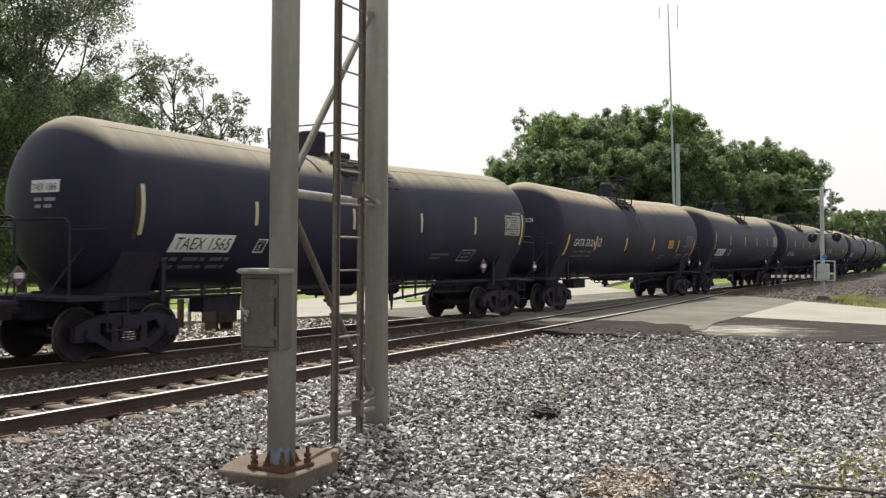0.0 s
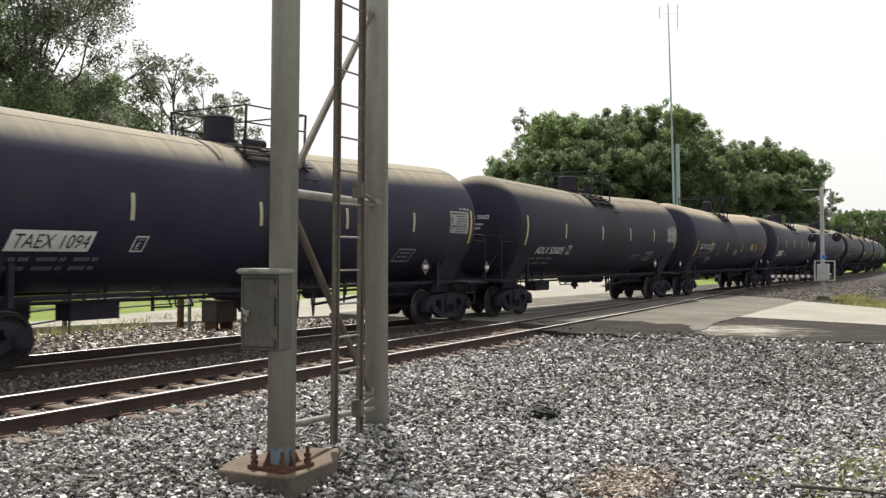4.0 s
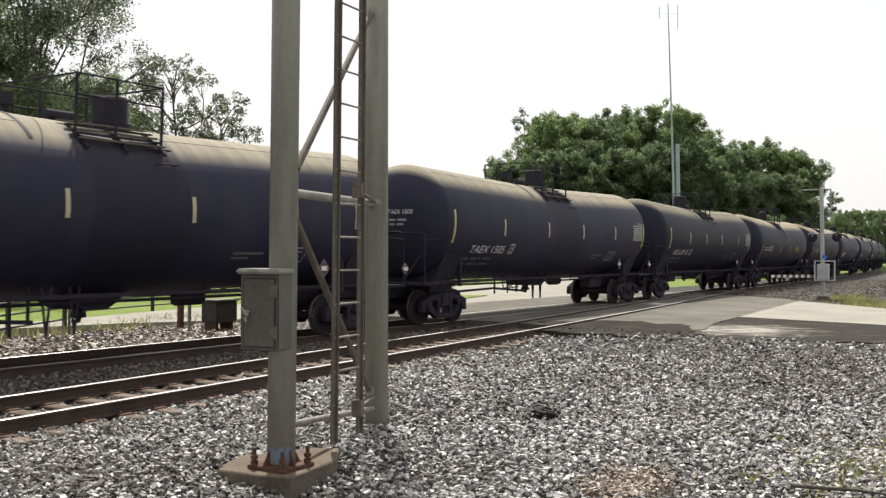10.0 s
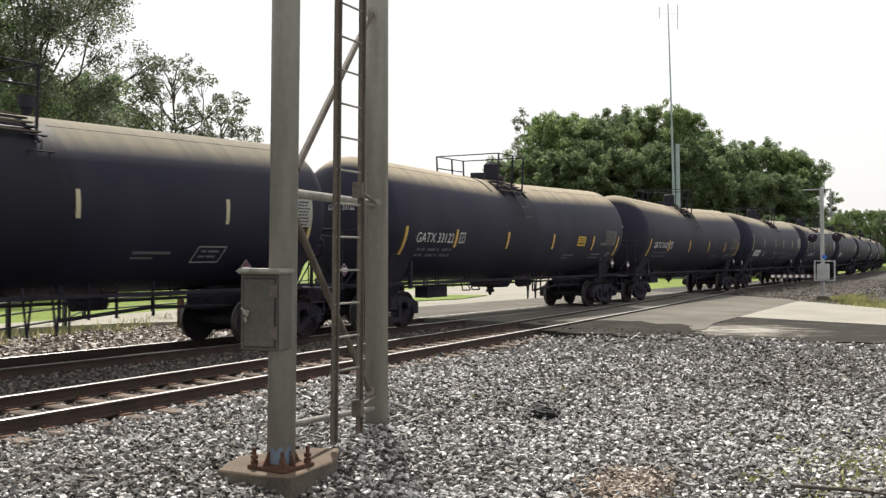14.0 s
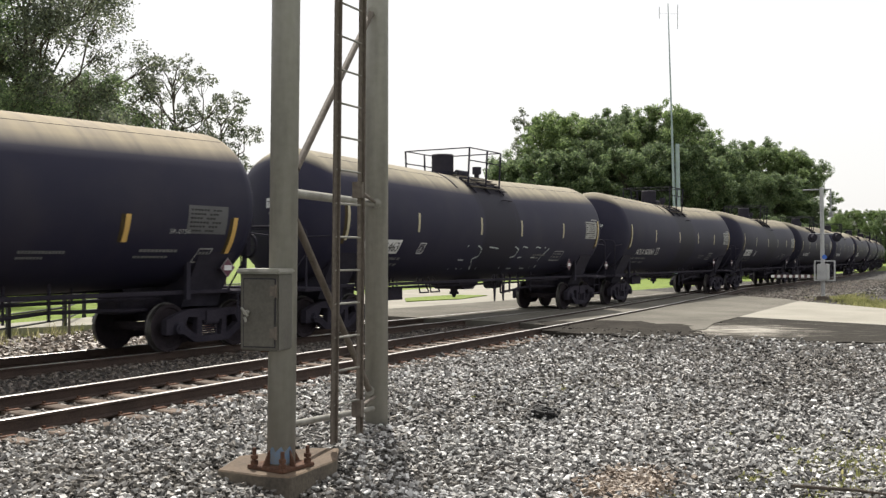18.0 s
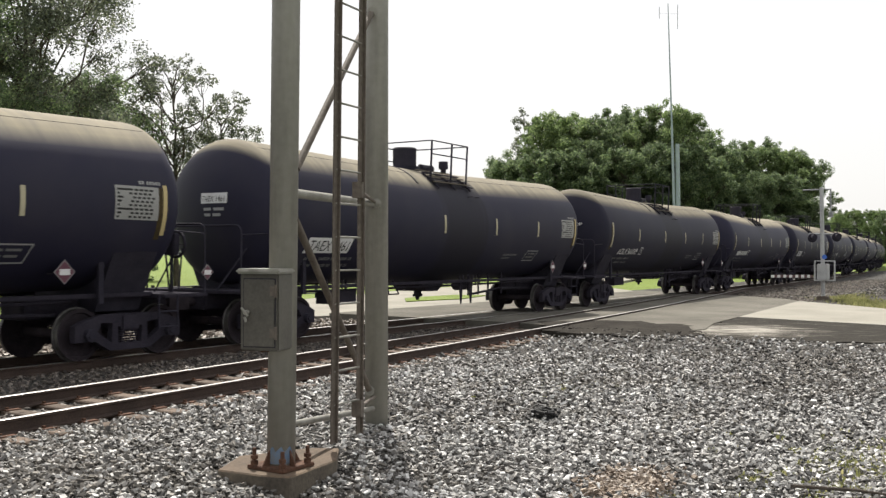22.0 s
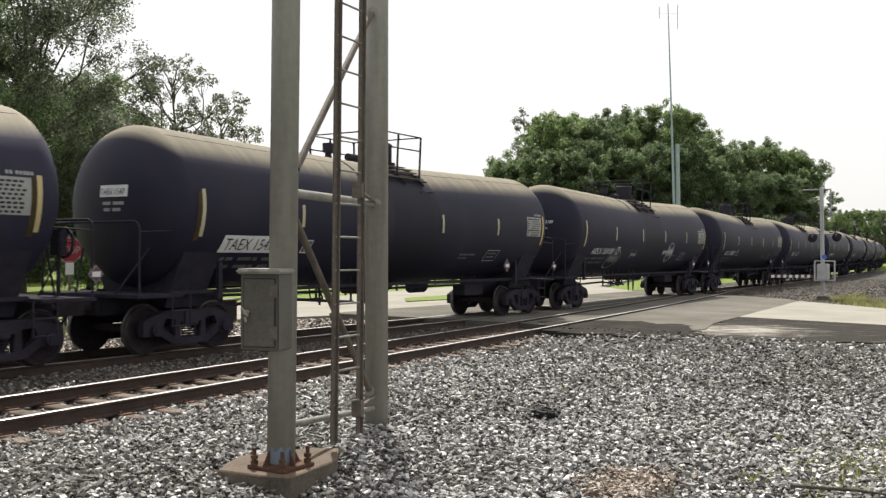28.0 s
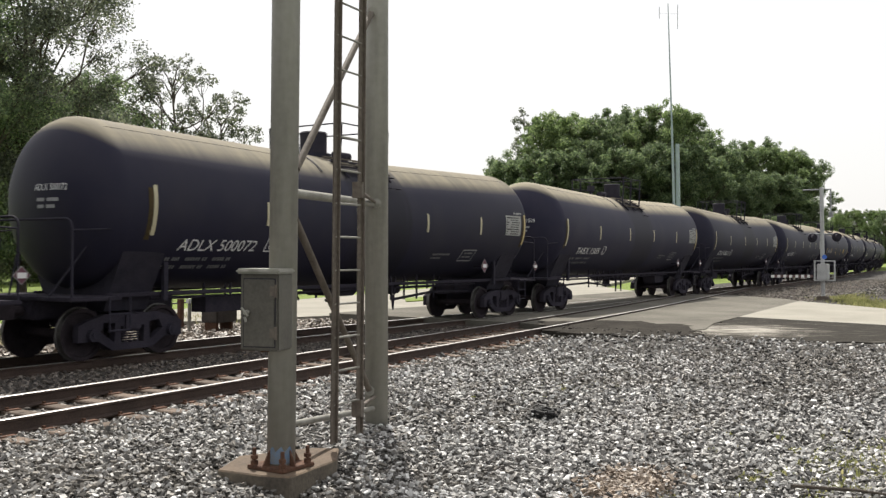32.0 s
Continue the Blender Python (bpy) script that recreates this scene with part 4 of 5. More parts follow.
    for x in (-3.1, -2.55):
        pipe(bm, [(x, -0.7, 1.25), (x - 0.1, -0.85, 0.86), (x + 0.35, -0.85, 0.86), (x + 0.25, -0.7, 1.25)], 0.018, 6)
    part("valve_hanger", bm, M_UNDER, car)
    gx = sg if fit else 1
    bm = bmesh.new()
    box(bm, min(gx * -4.95, gx * -3.9), max(gx * -4.95, gx * -3.9), -0.75, -0.35, 0.70, 1.0)
    for x in (-4.8, -4.05):
        rod(bm, (gx * x, -0.55, 1.0), (gx * x, -0.55, 1.4), 0.03, n=6)
    part("brake_reservoir", bm, M_UNDER, car)
    for x in (0.8, 1.35):
        bm = bmesh.new()
        pipe(bm, [(gx * x - 0.1, -0.95, 1.3), (gx * x, -0.95, 0.48), (gx * x + 0.1, -0.95, 1.3)], 0.024, 6)
        part("access_step", bm, M_UNDER, car)
    bm = bmesh.new()
    pipe(bm, [(gx * 1.5, -0.8, 0.72), (gx * 3.6, -0.7, 0.86), (gx * 5.9, -0.5, 0.8)], 0.035, 6)
    part("brake_rod", bm, M_UNDER, car)
    for x in (1.55, 2.15, 2.75, 3.6):
        bm = bmesh.new()
        rod(bm, (gx * x, -0.75, 0.7), (gx * x, -0.75, 1.35), 0.03, n=6)
        part("rod_hanger", bm, M_UNDER, car)
    for side in (-1, 1):
        part("side_sill", bevel_box(-7.6, 7.6, side * 0.98 - 0.05, side * 0.98 + 0.05, 1.09, 1.17, 0.015), M_UNDER, car)
    # ends
    for e in (-1, 1):
        part("stub_sill", bevel_box(min(e * 5.4, e * 8.55), max(e * 5.4, e * 8.55), -0.32, 0.32, 0.72, 1.12, 0.03), M_UNDER, car)
        bm = bmesh.new()
        prism(bm, [(-0.86, 1.0), (-1.30, 1.91), (-1.0, 1.57), (-0.6, 1.34), (0, 1.25), (0.6, 1.34), (1.0, 1.57), (1.30, 1.91), (0.86, 1.0), (0.8, 0.84), (-0.8, 0.84)], "x", min(e * 6.5, e * 7.46), max(e * 6.5, e * 7.46))
        part("bolster_saddle", bm, M_STEEL_DK, car)
        part("end_platform", bevel_box(min(e * 7.55, e * 8.62), max(e * 7.55, e * 8.62), -1.4, 1.4, 1.06, 1.13, 0.015), M_UNDER, car)
        bm = bmesh.new()
        rod(bm, (e * 8.5, 0, 0.88), (e * 8.85, 0, 0.88), 0.09, n=10)
        box(bm, min(e * 8.78, e * 9.10), max(e * 8.78, e * 9.10), -0.15, 0.15, 0.74, 1.02)
        part("coupler", bm, M_WHEEL, car)
        bm = bmesh.new()
        y = 1.36
        arch = [(e * 8.56, -y, 1.1)] + [(e * 8.56, -y + 0.16 - 0.16 * math.cos(radians(q)), 2.29 + 0.16 * math.sin(radians(q))) for q in range(0, 91, 15)]
        pipe(bm, arch + [(x, -v, z) for x, v, z in reversed(arch)], 0.022)
        for sy in (-1, 1):
            pipe(bm, [(e * 8.56, sy * y, 2.26), (e * 7.7, sy * y, 2.30), (e * 7.3, sy * (y + 0.12), 2.30)], 0.014)
        part("end_handrail", bm, M_STEEL_DK, car)
        for sy in (-1, 1):
            bm = bmesh.new()
            rod(bm, (e * 8.42, sy * 0.55, 1.12), (e * 7.95, sy * 0.95, 2.0), 0.02, n=6)
            part("end_brace", bm, M_STEEL_DK, car)
        # small placard on the near post of the rear end rail
        for k, lift, mt, nm, words in ((0.155, 0.0, M_PLACARD, "end_placard", "small diamond placard on the end rail"), (0.13, 0.006, M_PLUM, "placard_field", "")) if e > 0 else ():
            bm = bmesh.new()
            prism(bm, [(e * 8.60 + a, 1.52 + b) for a, b in ((0, k), (k, 0), (0, -k), (-k, 0))], "y", -1.40 - lift, -1.385)
            part(nm, bm, mt, car, words)
        if e > 0:
            bm = bmesh.new()
            box(bm, 8.60 - 0.085, 8.60 + 0.085, -1.412, -1.4065, 1.475, 1.565)
            part("placard_number", bm, M_WHITE, car)
        for sy in (-1, 1):
            bm = bmesh.new()
            for dx in (-0.22, 0.22):
                rod(bm, (e * 7.62 + dx, sy * 1.42, 0.52), (e * 7.62 + dx, sy * 1.42, 1.12), 0.018, n=6)
            for zz in (0.54, 0.82):
                rod(bm, (e * 7.62 - 0.22, sy * 1.42, zz), (e * 7.62 + 0.22, sy * 1.42, zz), 0.018, n=6)
            part("sill_step", bm, M_STEEL_DK, car)
            bm = bmesh.new()
            box(bm, e * 6.35 - 0.05, e * 6.35 + 0.05, sy * 1.12 - 0.04, sy * 1.12 + 0.04, 1.0, 1.75)
            part("saddle_strap", bm, M_STEEL_DK, car)
        make_truck(car, e * 7.05)
        bm = bmesh.new()
        pipe(bm, [(e * 8.75, 0.3, 0.8), (e * 8.9, 0.34, 0.55), (e * 9.02, 0.36, 0.62)], 0.03)
        part("air_hose", bm, M_UNDER, car)
    bm = bmesh.new()
    m = Matrix.Translation((8.62, -0.5, 2.06)) @ ALONG_X
    lathe(bm, [(0.24, -0.02), (0.28, -0.02), (0.28, 0.02), (0.24, 0.02)], m, 20, close=False)
    for k in range(3):
        an = math.pi * k / 3
        rod(bm, (8.62, -0.5 + 0.26 * math.cos(an), 2.06 + 0.26 * math.sin(an)), (8.62, -0.5 - 0.26 * math.cos(an), 2.06 - 0.26 * math.sin(an)), 0.012, n=6)
    part("brake_wheel", bm, M_STEEL_DK, car)
    part("brake_housing", bevel_box(8.44, 8.60, -0.64, -0.36, 1.84, 2.28, 0.02), M_STEEL_DK, car)
    bm = bmesh.new()
    rod(bm, (8.52, -0.5, 1.12), (8.52, -0.5, 1.86), 0.035, n=8)
    rod(bm, (8.50, -0.62, 1.9), (8.30, -0.25, 1.12), 0.018, n=6)
    part("brake_stand", bm, M_STEEL_DK, car)
    # reflective strips and panels
    if kind == "A":
        part("data_panel", patch(6.3, 7.25, 2.46, 3.05), M_PANEL, car, "white stencilled data panel")
        for k in range(8):
            bars(6.34, 2.49 + 0.068 * k, [0.34, -0.03] + [0.085, -0.025] * 4 if k in (2, 7) else [0.05 + 0.04 * (k % 3), -0.2] + [0.07, -0.035] * 5, 0.036, M_BLACK, car)
        bars(6.82, 3.09, [0.05, -0.015] * 2 + [-0.04] + [0.05, -0.015] * 5, 0.06, M_SCRAWL, car)
        frame_mark(car, 4.05, 1.70, 0.75, 0.32, 0.25, M_SCRAWL)
        bars(4.2, 1.80, [0.16, -0.05, 0.24], 0.04, M_DIM, car)
        bars(4.24, 1.90, [0.12, -0.05, 0.28], 0.04, M_DIM, car)
    else:
        part("data_panel", patch(5.96, 6.97, 2.25, 2.78), M_GREYPANEL, car, "faded grey data panel")
        for k in range(6):
            bars(6.02, 2.29 + 0.078 * k, [0.06, -0.02] * (4 + k % 3) + [-0.08] + [0.06, -0.02] * 3, 0.034, M_BLACK, car)
        lettering("SR-0754", 5.56, 2.24, 0.125, M_SCRAWL, car, width=0.50)
        bars(5.0, 1.90, [0.075, -0.015] * 10, 0.05, M_DIM, car)
        bars(4.92, 1.79, [0.075, -0.015] * 9, 0.04, M_DIM, car)
        frame_mark(car, 6.36, 1.70, 0.36, 0.28, 0.25, M_SCRAWL)
        bars(6.46, 1.86, [0.06, -0.03] * 3, 0.05, M_DIM, car)
        diamond(car, 7.25, 1.6, 0.2)
    zl = 1.74 if fit else 1.98
    small = [0.045, -0.018]
    for row in range(2):
        bars(-6.45, zl - 0.15 * row, small * 2 + [-0.05] + small * 3 + [-0.14] + small * 6 + [-0.05] + small * 2 + [-0.14] + small * 5 + [-0.05] + small * 2, 0.065, M_DIM, car)
    bars(2.6, 1.86, small * 14, 0.05, M_DIM, car)
    bars(2.6, 1.77, small * 8, 0.04, M_DIM, car)
    return car


def diamond(car, u, v, r):
    """A hazard placard in its holder: red lozenge, pale rim, white number panel."""
    def loz(k, lift):
        bm = bmesh.new()
        n = 6
        for i in range(-n, n):
            rows = []
            for j in (i, i + 1):
                h = k * j / n
                w = k - abs(h)
                rows.append([bm.verts.new((u + q, -1.27 - lift, v + h)) for q in (-w, w)])
            bm.faces.new((rows[0][0], rows[0][1], rows[1][1], rows[1][0]))
        bmesh.ops.remove_doubles(bm, verts=bm.verts[:], dist=1e-5)
        return bm
    part("hazard_placard", loz(r, 0.014), M_PLACARD, car, "diamond hazard placard")
    part("placard_field", loz(r * 0.86, 0.018), M_PLUM, car)
    bm = bmesh.new()
    box(bm, u - 0.10, u + 0.10, -1.2975, -1.28, v - 0.05, v + 0.05)
    part("placard_number", bm, M_WHITE, car)
    bm = bmesh.new()
    for du in (-0.12, 0.12):
        box(bm, u + du - 0.012, u + du + 0.012, -1.275, -1.0, v - 0.04, v - 0.015)
    part("placard_bracket", bm, M_STEEL_DK, car)


def frame_mark(car, u, v, w, h, slant, material):
    """An outlined box mark: four thin strokes."""
    t = 0.025
    bm = bmesh.new()
    for a, b, c, d in ((0, w, 0, t), (0, w, h - t, h), (0, t, t, h - t), (w - t, w, t, h - t)):
        bm.faces.new([bm.verts.new(on_tank(u + x + slant * y, v + y, 0.01)) for x, y in ((a, c), (b, c), (b, d), (a, d))])
    return part("outlined_mark", bm, material, car)


CARS = [  # reporting mark, number, fittings reversed, sign board behind the mark
    ("TAEX", "1565", 0, 1), ("TAEX", "1565", 0, 1), ("GATX", "33124", 0, 0), ("TAEX", "1094", 0, 1), ("ADLX", "500005", 0, 0), ("GATX", "33127", 0, 0), ("TAEX", "1533", 1, 1),
    ("TAEX", "1505", 1, 0), ("ADLX", "500170", 0, 0), ("GATX", "33122", 0, 0), ("GATX", "33120", 0, 0), ("TAEX", "1463", 0, 1), ("ADLX", "500068", 0, 0),
    ("TAEX", "1461", 0, 1), ("ADLX", "500089", 0, 0), ("", "", 0, 0), ("TAEX", "1547", 1, 1), ("ADLX", "500189", 1, 0), ("ADLX", "500072", 0, 0)]


STRIPS = {"1533": (-7.25, -4.4, -1.4, 1.35, 4.25, 7.4), "1505": (-7.35, -4.45, -1.4, 1.4, 4.4, 7.4), "1547": (-7.2, -4.3, -1.39, 1.4, 4.45, 7.4), "500189": (-7.15, -4.25, -1.3, 1.5, 4.5, 7.4),
          "500170": (-7.1, -4.2, -1.5, 1.3, 4.72, 7.2), "1463": (-7.3, -4.35, -1.1, 1.4, 4.45, 7.4), "500072": (-6.97, -4.0, -0.95, 2.05, 4.82, 7.5)}


def class_box(car, u, v, slant, letter):
    frame_mark(car, u, v, 0.28, 0.28, slant, M_WHITE)
    bars(u + 0.07 + slant * 0.2, v + 0.20, [0.15], 0.035, M_DIM, car)
    lettering(letter, u + 0.09, v + 0.05, 0.17, M_WHITE, car, slant=slant)


def write_car(car, mark, number, board):
    label = mark + " " + number
    if mark != "GATX":
        for x in STRIPS.get(number, (-7.2, -4.3, -1.05, 1.8, 4.55, 7.4)):
            endstrip = abs(x) > 6.5
            part("reflective_strip", patch(x - 0.045, x + 0.045, 2.2 if endstrip else 2.45, 3.1 if endstrip else 2.93), M_CREAM if x < 7 else M_YELLOW_OLD, car)
            if endstrip:
                part("run_stain", patch(x - 0.16, x - 0.046, 2.12, 3.05, 0, 0.007), M_SMEAR, car, "brown run stain beside the strip")
    else:
        for x in (-7.15, -4.68, -1.68, 1.5, 4.59 if number == "33120" else 4.85, 7.2):
            endstrip = abs(x) > 7
            part("reflective_strip", patch(x - 0.055, x + 0.055, 1.66 if endstrip else 2.07, 2.58 if endstrip else 2.56), M_YELLOW, car)
            part("run_stain", patch(x - 0.15, x - 0.056, 1.66 if endstrip else 2.07, 2.56, 0, 0.007), M_SMEAR, car, "brown run stain beside the strip")
        if number != "33120":
            part("data_panel", patch(3.46, 4.14, 2.2, 2.53), M_YELLOW_PANEL, car, "yellow stencilled notice panel")
            bars(3.52, 2.26, [0.2, -0.03, 0.33], 0.05, M_BLACK, car)
            bars(3.52, 2.36, [0.56], 0.03, M_BLACK, car)
            bars(3.52, 2.44, [0.3, -0.03, 0.22], 0.03, M_BLACK, car)
    if not mark:
        bars(-6.28, 1.93, [0.17, -0.05] * 4 + [-0.12] + [0.16, -0.05] * 6, 0.22, M_WHITE, car)
        class_box(car, -3.95, 1.92, 0.15, 'C')
        diamond(car, 5.52, 1.56, 0.21)
        return
    if mark == "GATX":
        lettering(label, -6.66, 2.20, 0.355, M_WHITE, car, width=1.84)
        class_box(car, -4.52, 2.20, 0.0, 'C')
        lettering(label, 0, (-0.05, 2.97), 0.2, M_WHITE, car, width=0.75, end=True)
    elif board:
        bu = -6.44 if number == "1565" else -6.62
        part("sign_board", patch(bu, bu + 1.56, 1.90, 2.24, 0.22, 0.010), M_WHITE, car, "white slanted sign board with black letters")
        lettering(label, bu + 0.10, 1.95, 0.33, M_BLACK, car, slant=0.22, width=1.44, lift=0.016)
        class_box(car, -4.2, 1.90, 0.25, 'E')
    else:
        lettering(label, -6.28, 1.93, 0.31, M_WHITE, car, slant=0.2, width=2.06)
        class_box(car, -3.95, 1.92, 0.15, 'C')
    if mark != "GATX":
        diamond(car, {"1461": 6.2, "500189": 6.54}.get(number, 5.52), 1.50 if number in ("1461", "500189") else 1.56, 0.21)
        if board:
            bm = bmesh.new()
            rows = [[bm.verts.new(head_place(-y, z, 0.008)) for y in (-0.05, 0.12, 0.29, 0.46, 0.63)] for z in (2.93, 3.04, 3.15)]
            for p, q in zip(rows, rows[1:]):
                for k in range(4):
                    bm.faces.new((p[k], p[k + 1], q[k + 1], q[k]))
            part("end_board", bm, M_WHITE, car, "white sign board on the tank end")
        for z, words in ((2.78, ((0.10, 0.30), (0.36, 0.62))), (2.66, ((0.12, 0.28), (0.34, 0.54)))):
            bm = bmesh.new()
            for a, b in words:
                bm.faces.new([bm.verts.new(head_place(0.06 - y, z + dz, 0.012)) for y, dz in ((a, 0), (b, 0), (b, 0.06), (a, 0.06))])
            tagged(part("end_stencil", bm, M_SCRAWL, car), kind="stuff")
        lettering(label, 0, (-0.01, 2.97), 0.17, M_BLACK if board else M_WHITE, car, slant=0.1, width=0.59 if board else 0.75, lift=0.02, end=True)


PROTO = {("A", 0): make_car("A", 0), ("A", 1): make_car("A", 1), ("G", 0): make_car("G", 0)}
TRAIN = []
used = set()
for i in range(30):
    mark, number, flip, board = CARS[i] if i < len(CARS) else CARS[3 + (i * 5) % 13]
    key = ("G" if mark == "GATX" else "A", flip if mark != "GATX" else 0)
    s0 = 18.70 + 18.095 * (i - 1)
    if key in used:
        car = copy_thing(PROTO[key], pose(0, 0, 0))
    else:
        used.add(key)
        car = PROTO[key]
    TRAIN.append((car, s0, mark, number, board))
for car, s0, mark, number, board in TRAIN:
    if s0 < 470:
        write_car(car, mark, number, board)
    words = "black railway tank car with %s" % ("yellow strips and dusty tan top" if mark == "GATX" else "white slanted sign board" if board else "white italic lettering")
    tagged(car, words, "tank car", "cars of the train")


def scrawl(car, strokes, u0, v0, scale, material, name):
    """Paint-pen strokes bent onto the tank's side."""
    bm = bmesh.new()
    for line in strokes:
        for (a, b), (c, d) in zip(line, line[1:]):
            n = Vector((-(d - b), c - a))
            n = n.normalized() * 0.016 if n.length else Vector((0.016, 0))
            q = [(a * scale + n.x, b * scale + n.y), (a * scale - n.x, b * scale - n.y), (c * scale - n.x, d * scale - n.y), (c * scale + n.x, d * scale + n.y)]
            bm.faces.new([bm.verts.new(on_tank(u0 + u, v0 + v, 0.012)) for u, v in q])
    return tagged(part(name, bm, material, car, "thin grey scrawled paint-pen letters"), kind="stuff")


LETTERS = {"A": [[(0, 0), (0.55, 1), (0.65, 0)], [(0.2, 0.4), (0.62, 0.4)]], "R": [[(0, 0), (0.35, 1), (0.7, 0.85), (0.65, 0.55), (0.25, 0.45), (0.7, 0)]], "T": [[(0.2, 0.95), (1.0, 0.9)], [(0.6, 0.95), (0.1, 0)]],
           "P": [[(0, 0), (0.4, 1), (0.8, 0.85), (0.65, 0.55), (0.25, 0.5)]], "E": [[(0.85, 0.95), (0.4, 1), (0, 0), (0.45, 0)], [(0.25, 0.5), (0.65, 0.52)]], "K": [[(0, 0), (0.35, 1)], [(0.8, 0.95), (0.22, 0.45), (0.6, 0)]]}
for ch, u in zip("ARTPEEK", (-2.05, -1.36, -0.62, 0.88, 1.42, 2.35, 3.05)):
    scrawl(TRAIN[11][0], LETTERS[ch], u, 1.46, 0.68, M_CHALK, "scrawled_letter")
ring = [(0.5 + 0.5 * math.cos(2 * math.pi * k / 20), 0.3 * math.sin(2 * math.pi * k / 20)) for k in range(21)]
wave = [(0.12 + 0.036 * k, 0.13 * math.sin(k * 2.1)) for k in range(22)]
scrawl(TRAIN[17][0], [ring, wave], -4.45, 1.76, 1.17, M_SCRAWL, "scrawled_oval")
scrawl(TRAIN[17][0], [[(a, b * 0.7) for a, b in wave], [(0.05, 0.28), (0.14, -0.16)], [(0.8, 0.22), (0.84, -0.12)]], -2.35, 1.92, 0.75, M_SCRAWL, "scrawled_word")
disc = [(0.4 + 0.4 * math.cos(2 * math.pi * k / 18), 0.4 * math.sin(2 * math.pi * k / 18)) for k in range(19)]
zig = [(0.02 + 0.045 * k, 0.2 * (-1) ** k * (0.6 + 0.4 * math.sin(k))) for k in range(18)]
scrawl(TRAIN[17][0], [disc, zig, [(a, b + 0.06) for a, b in zig], [(a * 0.7 - 0.6, b * 0.5) for a, b in zig]], 2.1, 2.03, 1.0, M_CHALK, "scrawled_disc")
scrawl(TRAIN[5][0], [wave, [(0.1, -0.2), (0.8, -0.16)]], -4.9, 1.75, 0.9, M_SCRAWL, "scrawled_word")
scrawl(TRAIN[5][0], [[(a, b * 1.6) for a, b in ring]], -3.36, 2.09, 0.32, M_SCRAWL, "scrawled_ring")
scrawl(TRAIN[5][0], [[(a * 0.9, b * 1.3) for a, b in zig]], -0.1, 2.08, 0.8, M_SCRAWL, "scrawled_word")


# ---- loose stones ----
def stones(name, places, sizes, material, label, seed, flat=0.75):
    """Angular stones, one joined mesh: a box of eight shaken corners each, tumbled."""
    rng = np.random.RandomState(seed)
    n = len(places)
    corner = np.array([(x, y, z) for z in (-1, 1) for y in (-1, 1) for x in (-1, 1)], float)
    co = corner[None] * rng.uniform(0.45, 1.0, (n, 8, 3)) * np.array([1.25, 0.8, 0.6]) * rng.uniform(0.6, 1.15, (n, 1, 3)) * sizes[:, None, None]
    q = rng.normal(size=(n, 4))
    q /= np.linalg.norm(q, axis=1, keepdims=True)
    w, x, y, z = q.T
    m = np.stack([1 - 2 * (y * y + z * z), 2 * (x * y - z * w), 2 * (x * z + y * w), 2 * (x * y + z * w), 1 - 2 * (x * x + z * z), 2 * (y * z - x * w), 2 * (x * z - y * w), 2 * (y * z + x * w), 1 - 2 * (x * x + y * y)], 1).reshape(n, 3, 3)
    co = np.einsum("nij,nkj->nki", m, co)
    co[:, :, 2] *= flat
    co += places[:, None, :]
    quads = np.array([(0, 2, 3, 1), (4, 5, 7, 6), (0, 1, 5, 4), (2, 6, 7, 3), (0, 4, 6, 2), (1, 3, 7, 5)])
    idx = (np.arange(n)[:, None, None] * 8 + quads[None]).reshape(-1)
    me = bpy.data.meshes.new(name)
    me.vertices.add(n * 8)
    me.vertices.foreach_set("co", co.reshape(-1))
    me.loops.add(len(idx))
    me.loops.foreach_set("vertex_index", idx.astype(np.int32))
    me.polygons.add(n * 6)
    me.polygons.foreach_set("loop_start", np.arange(0, n * 24, 4, dtype=np.int32))
    me.update(calc_edges=True)
    me.shade_flat()
    return tagged(link(name, me, material), label, "gravel", kind="stuff")


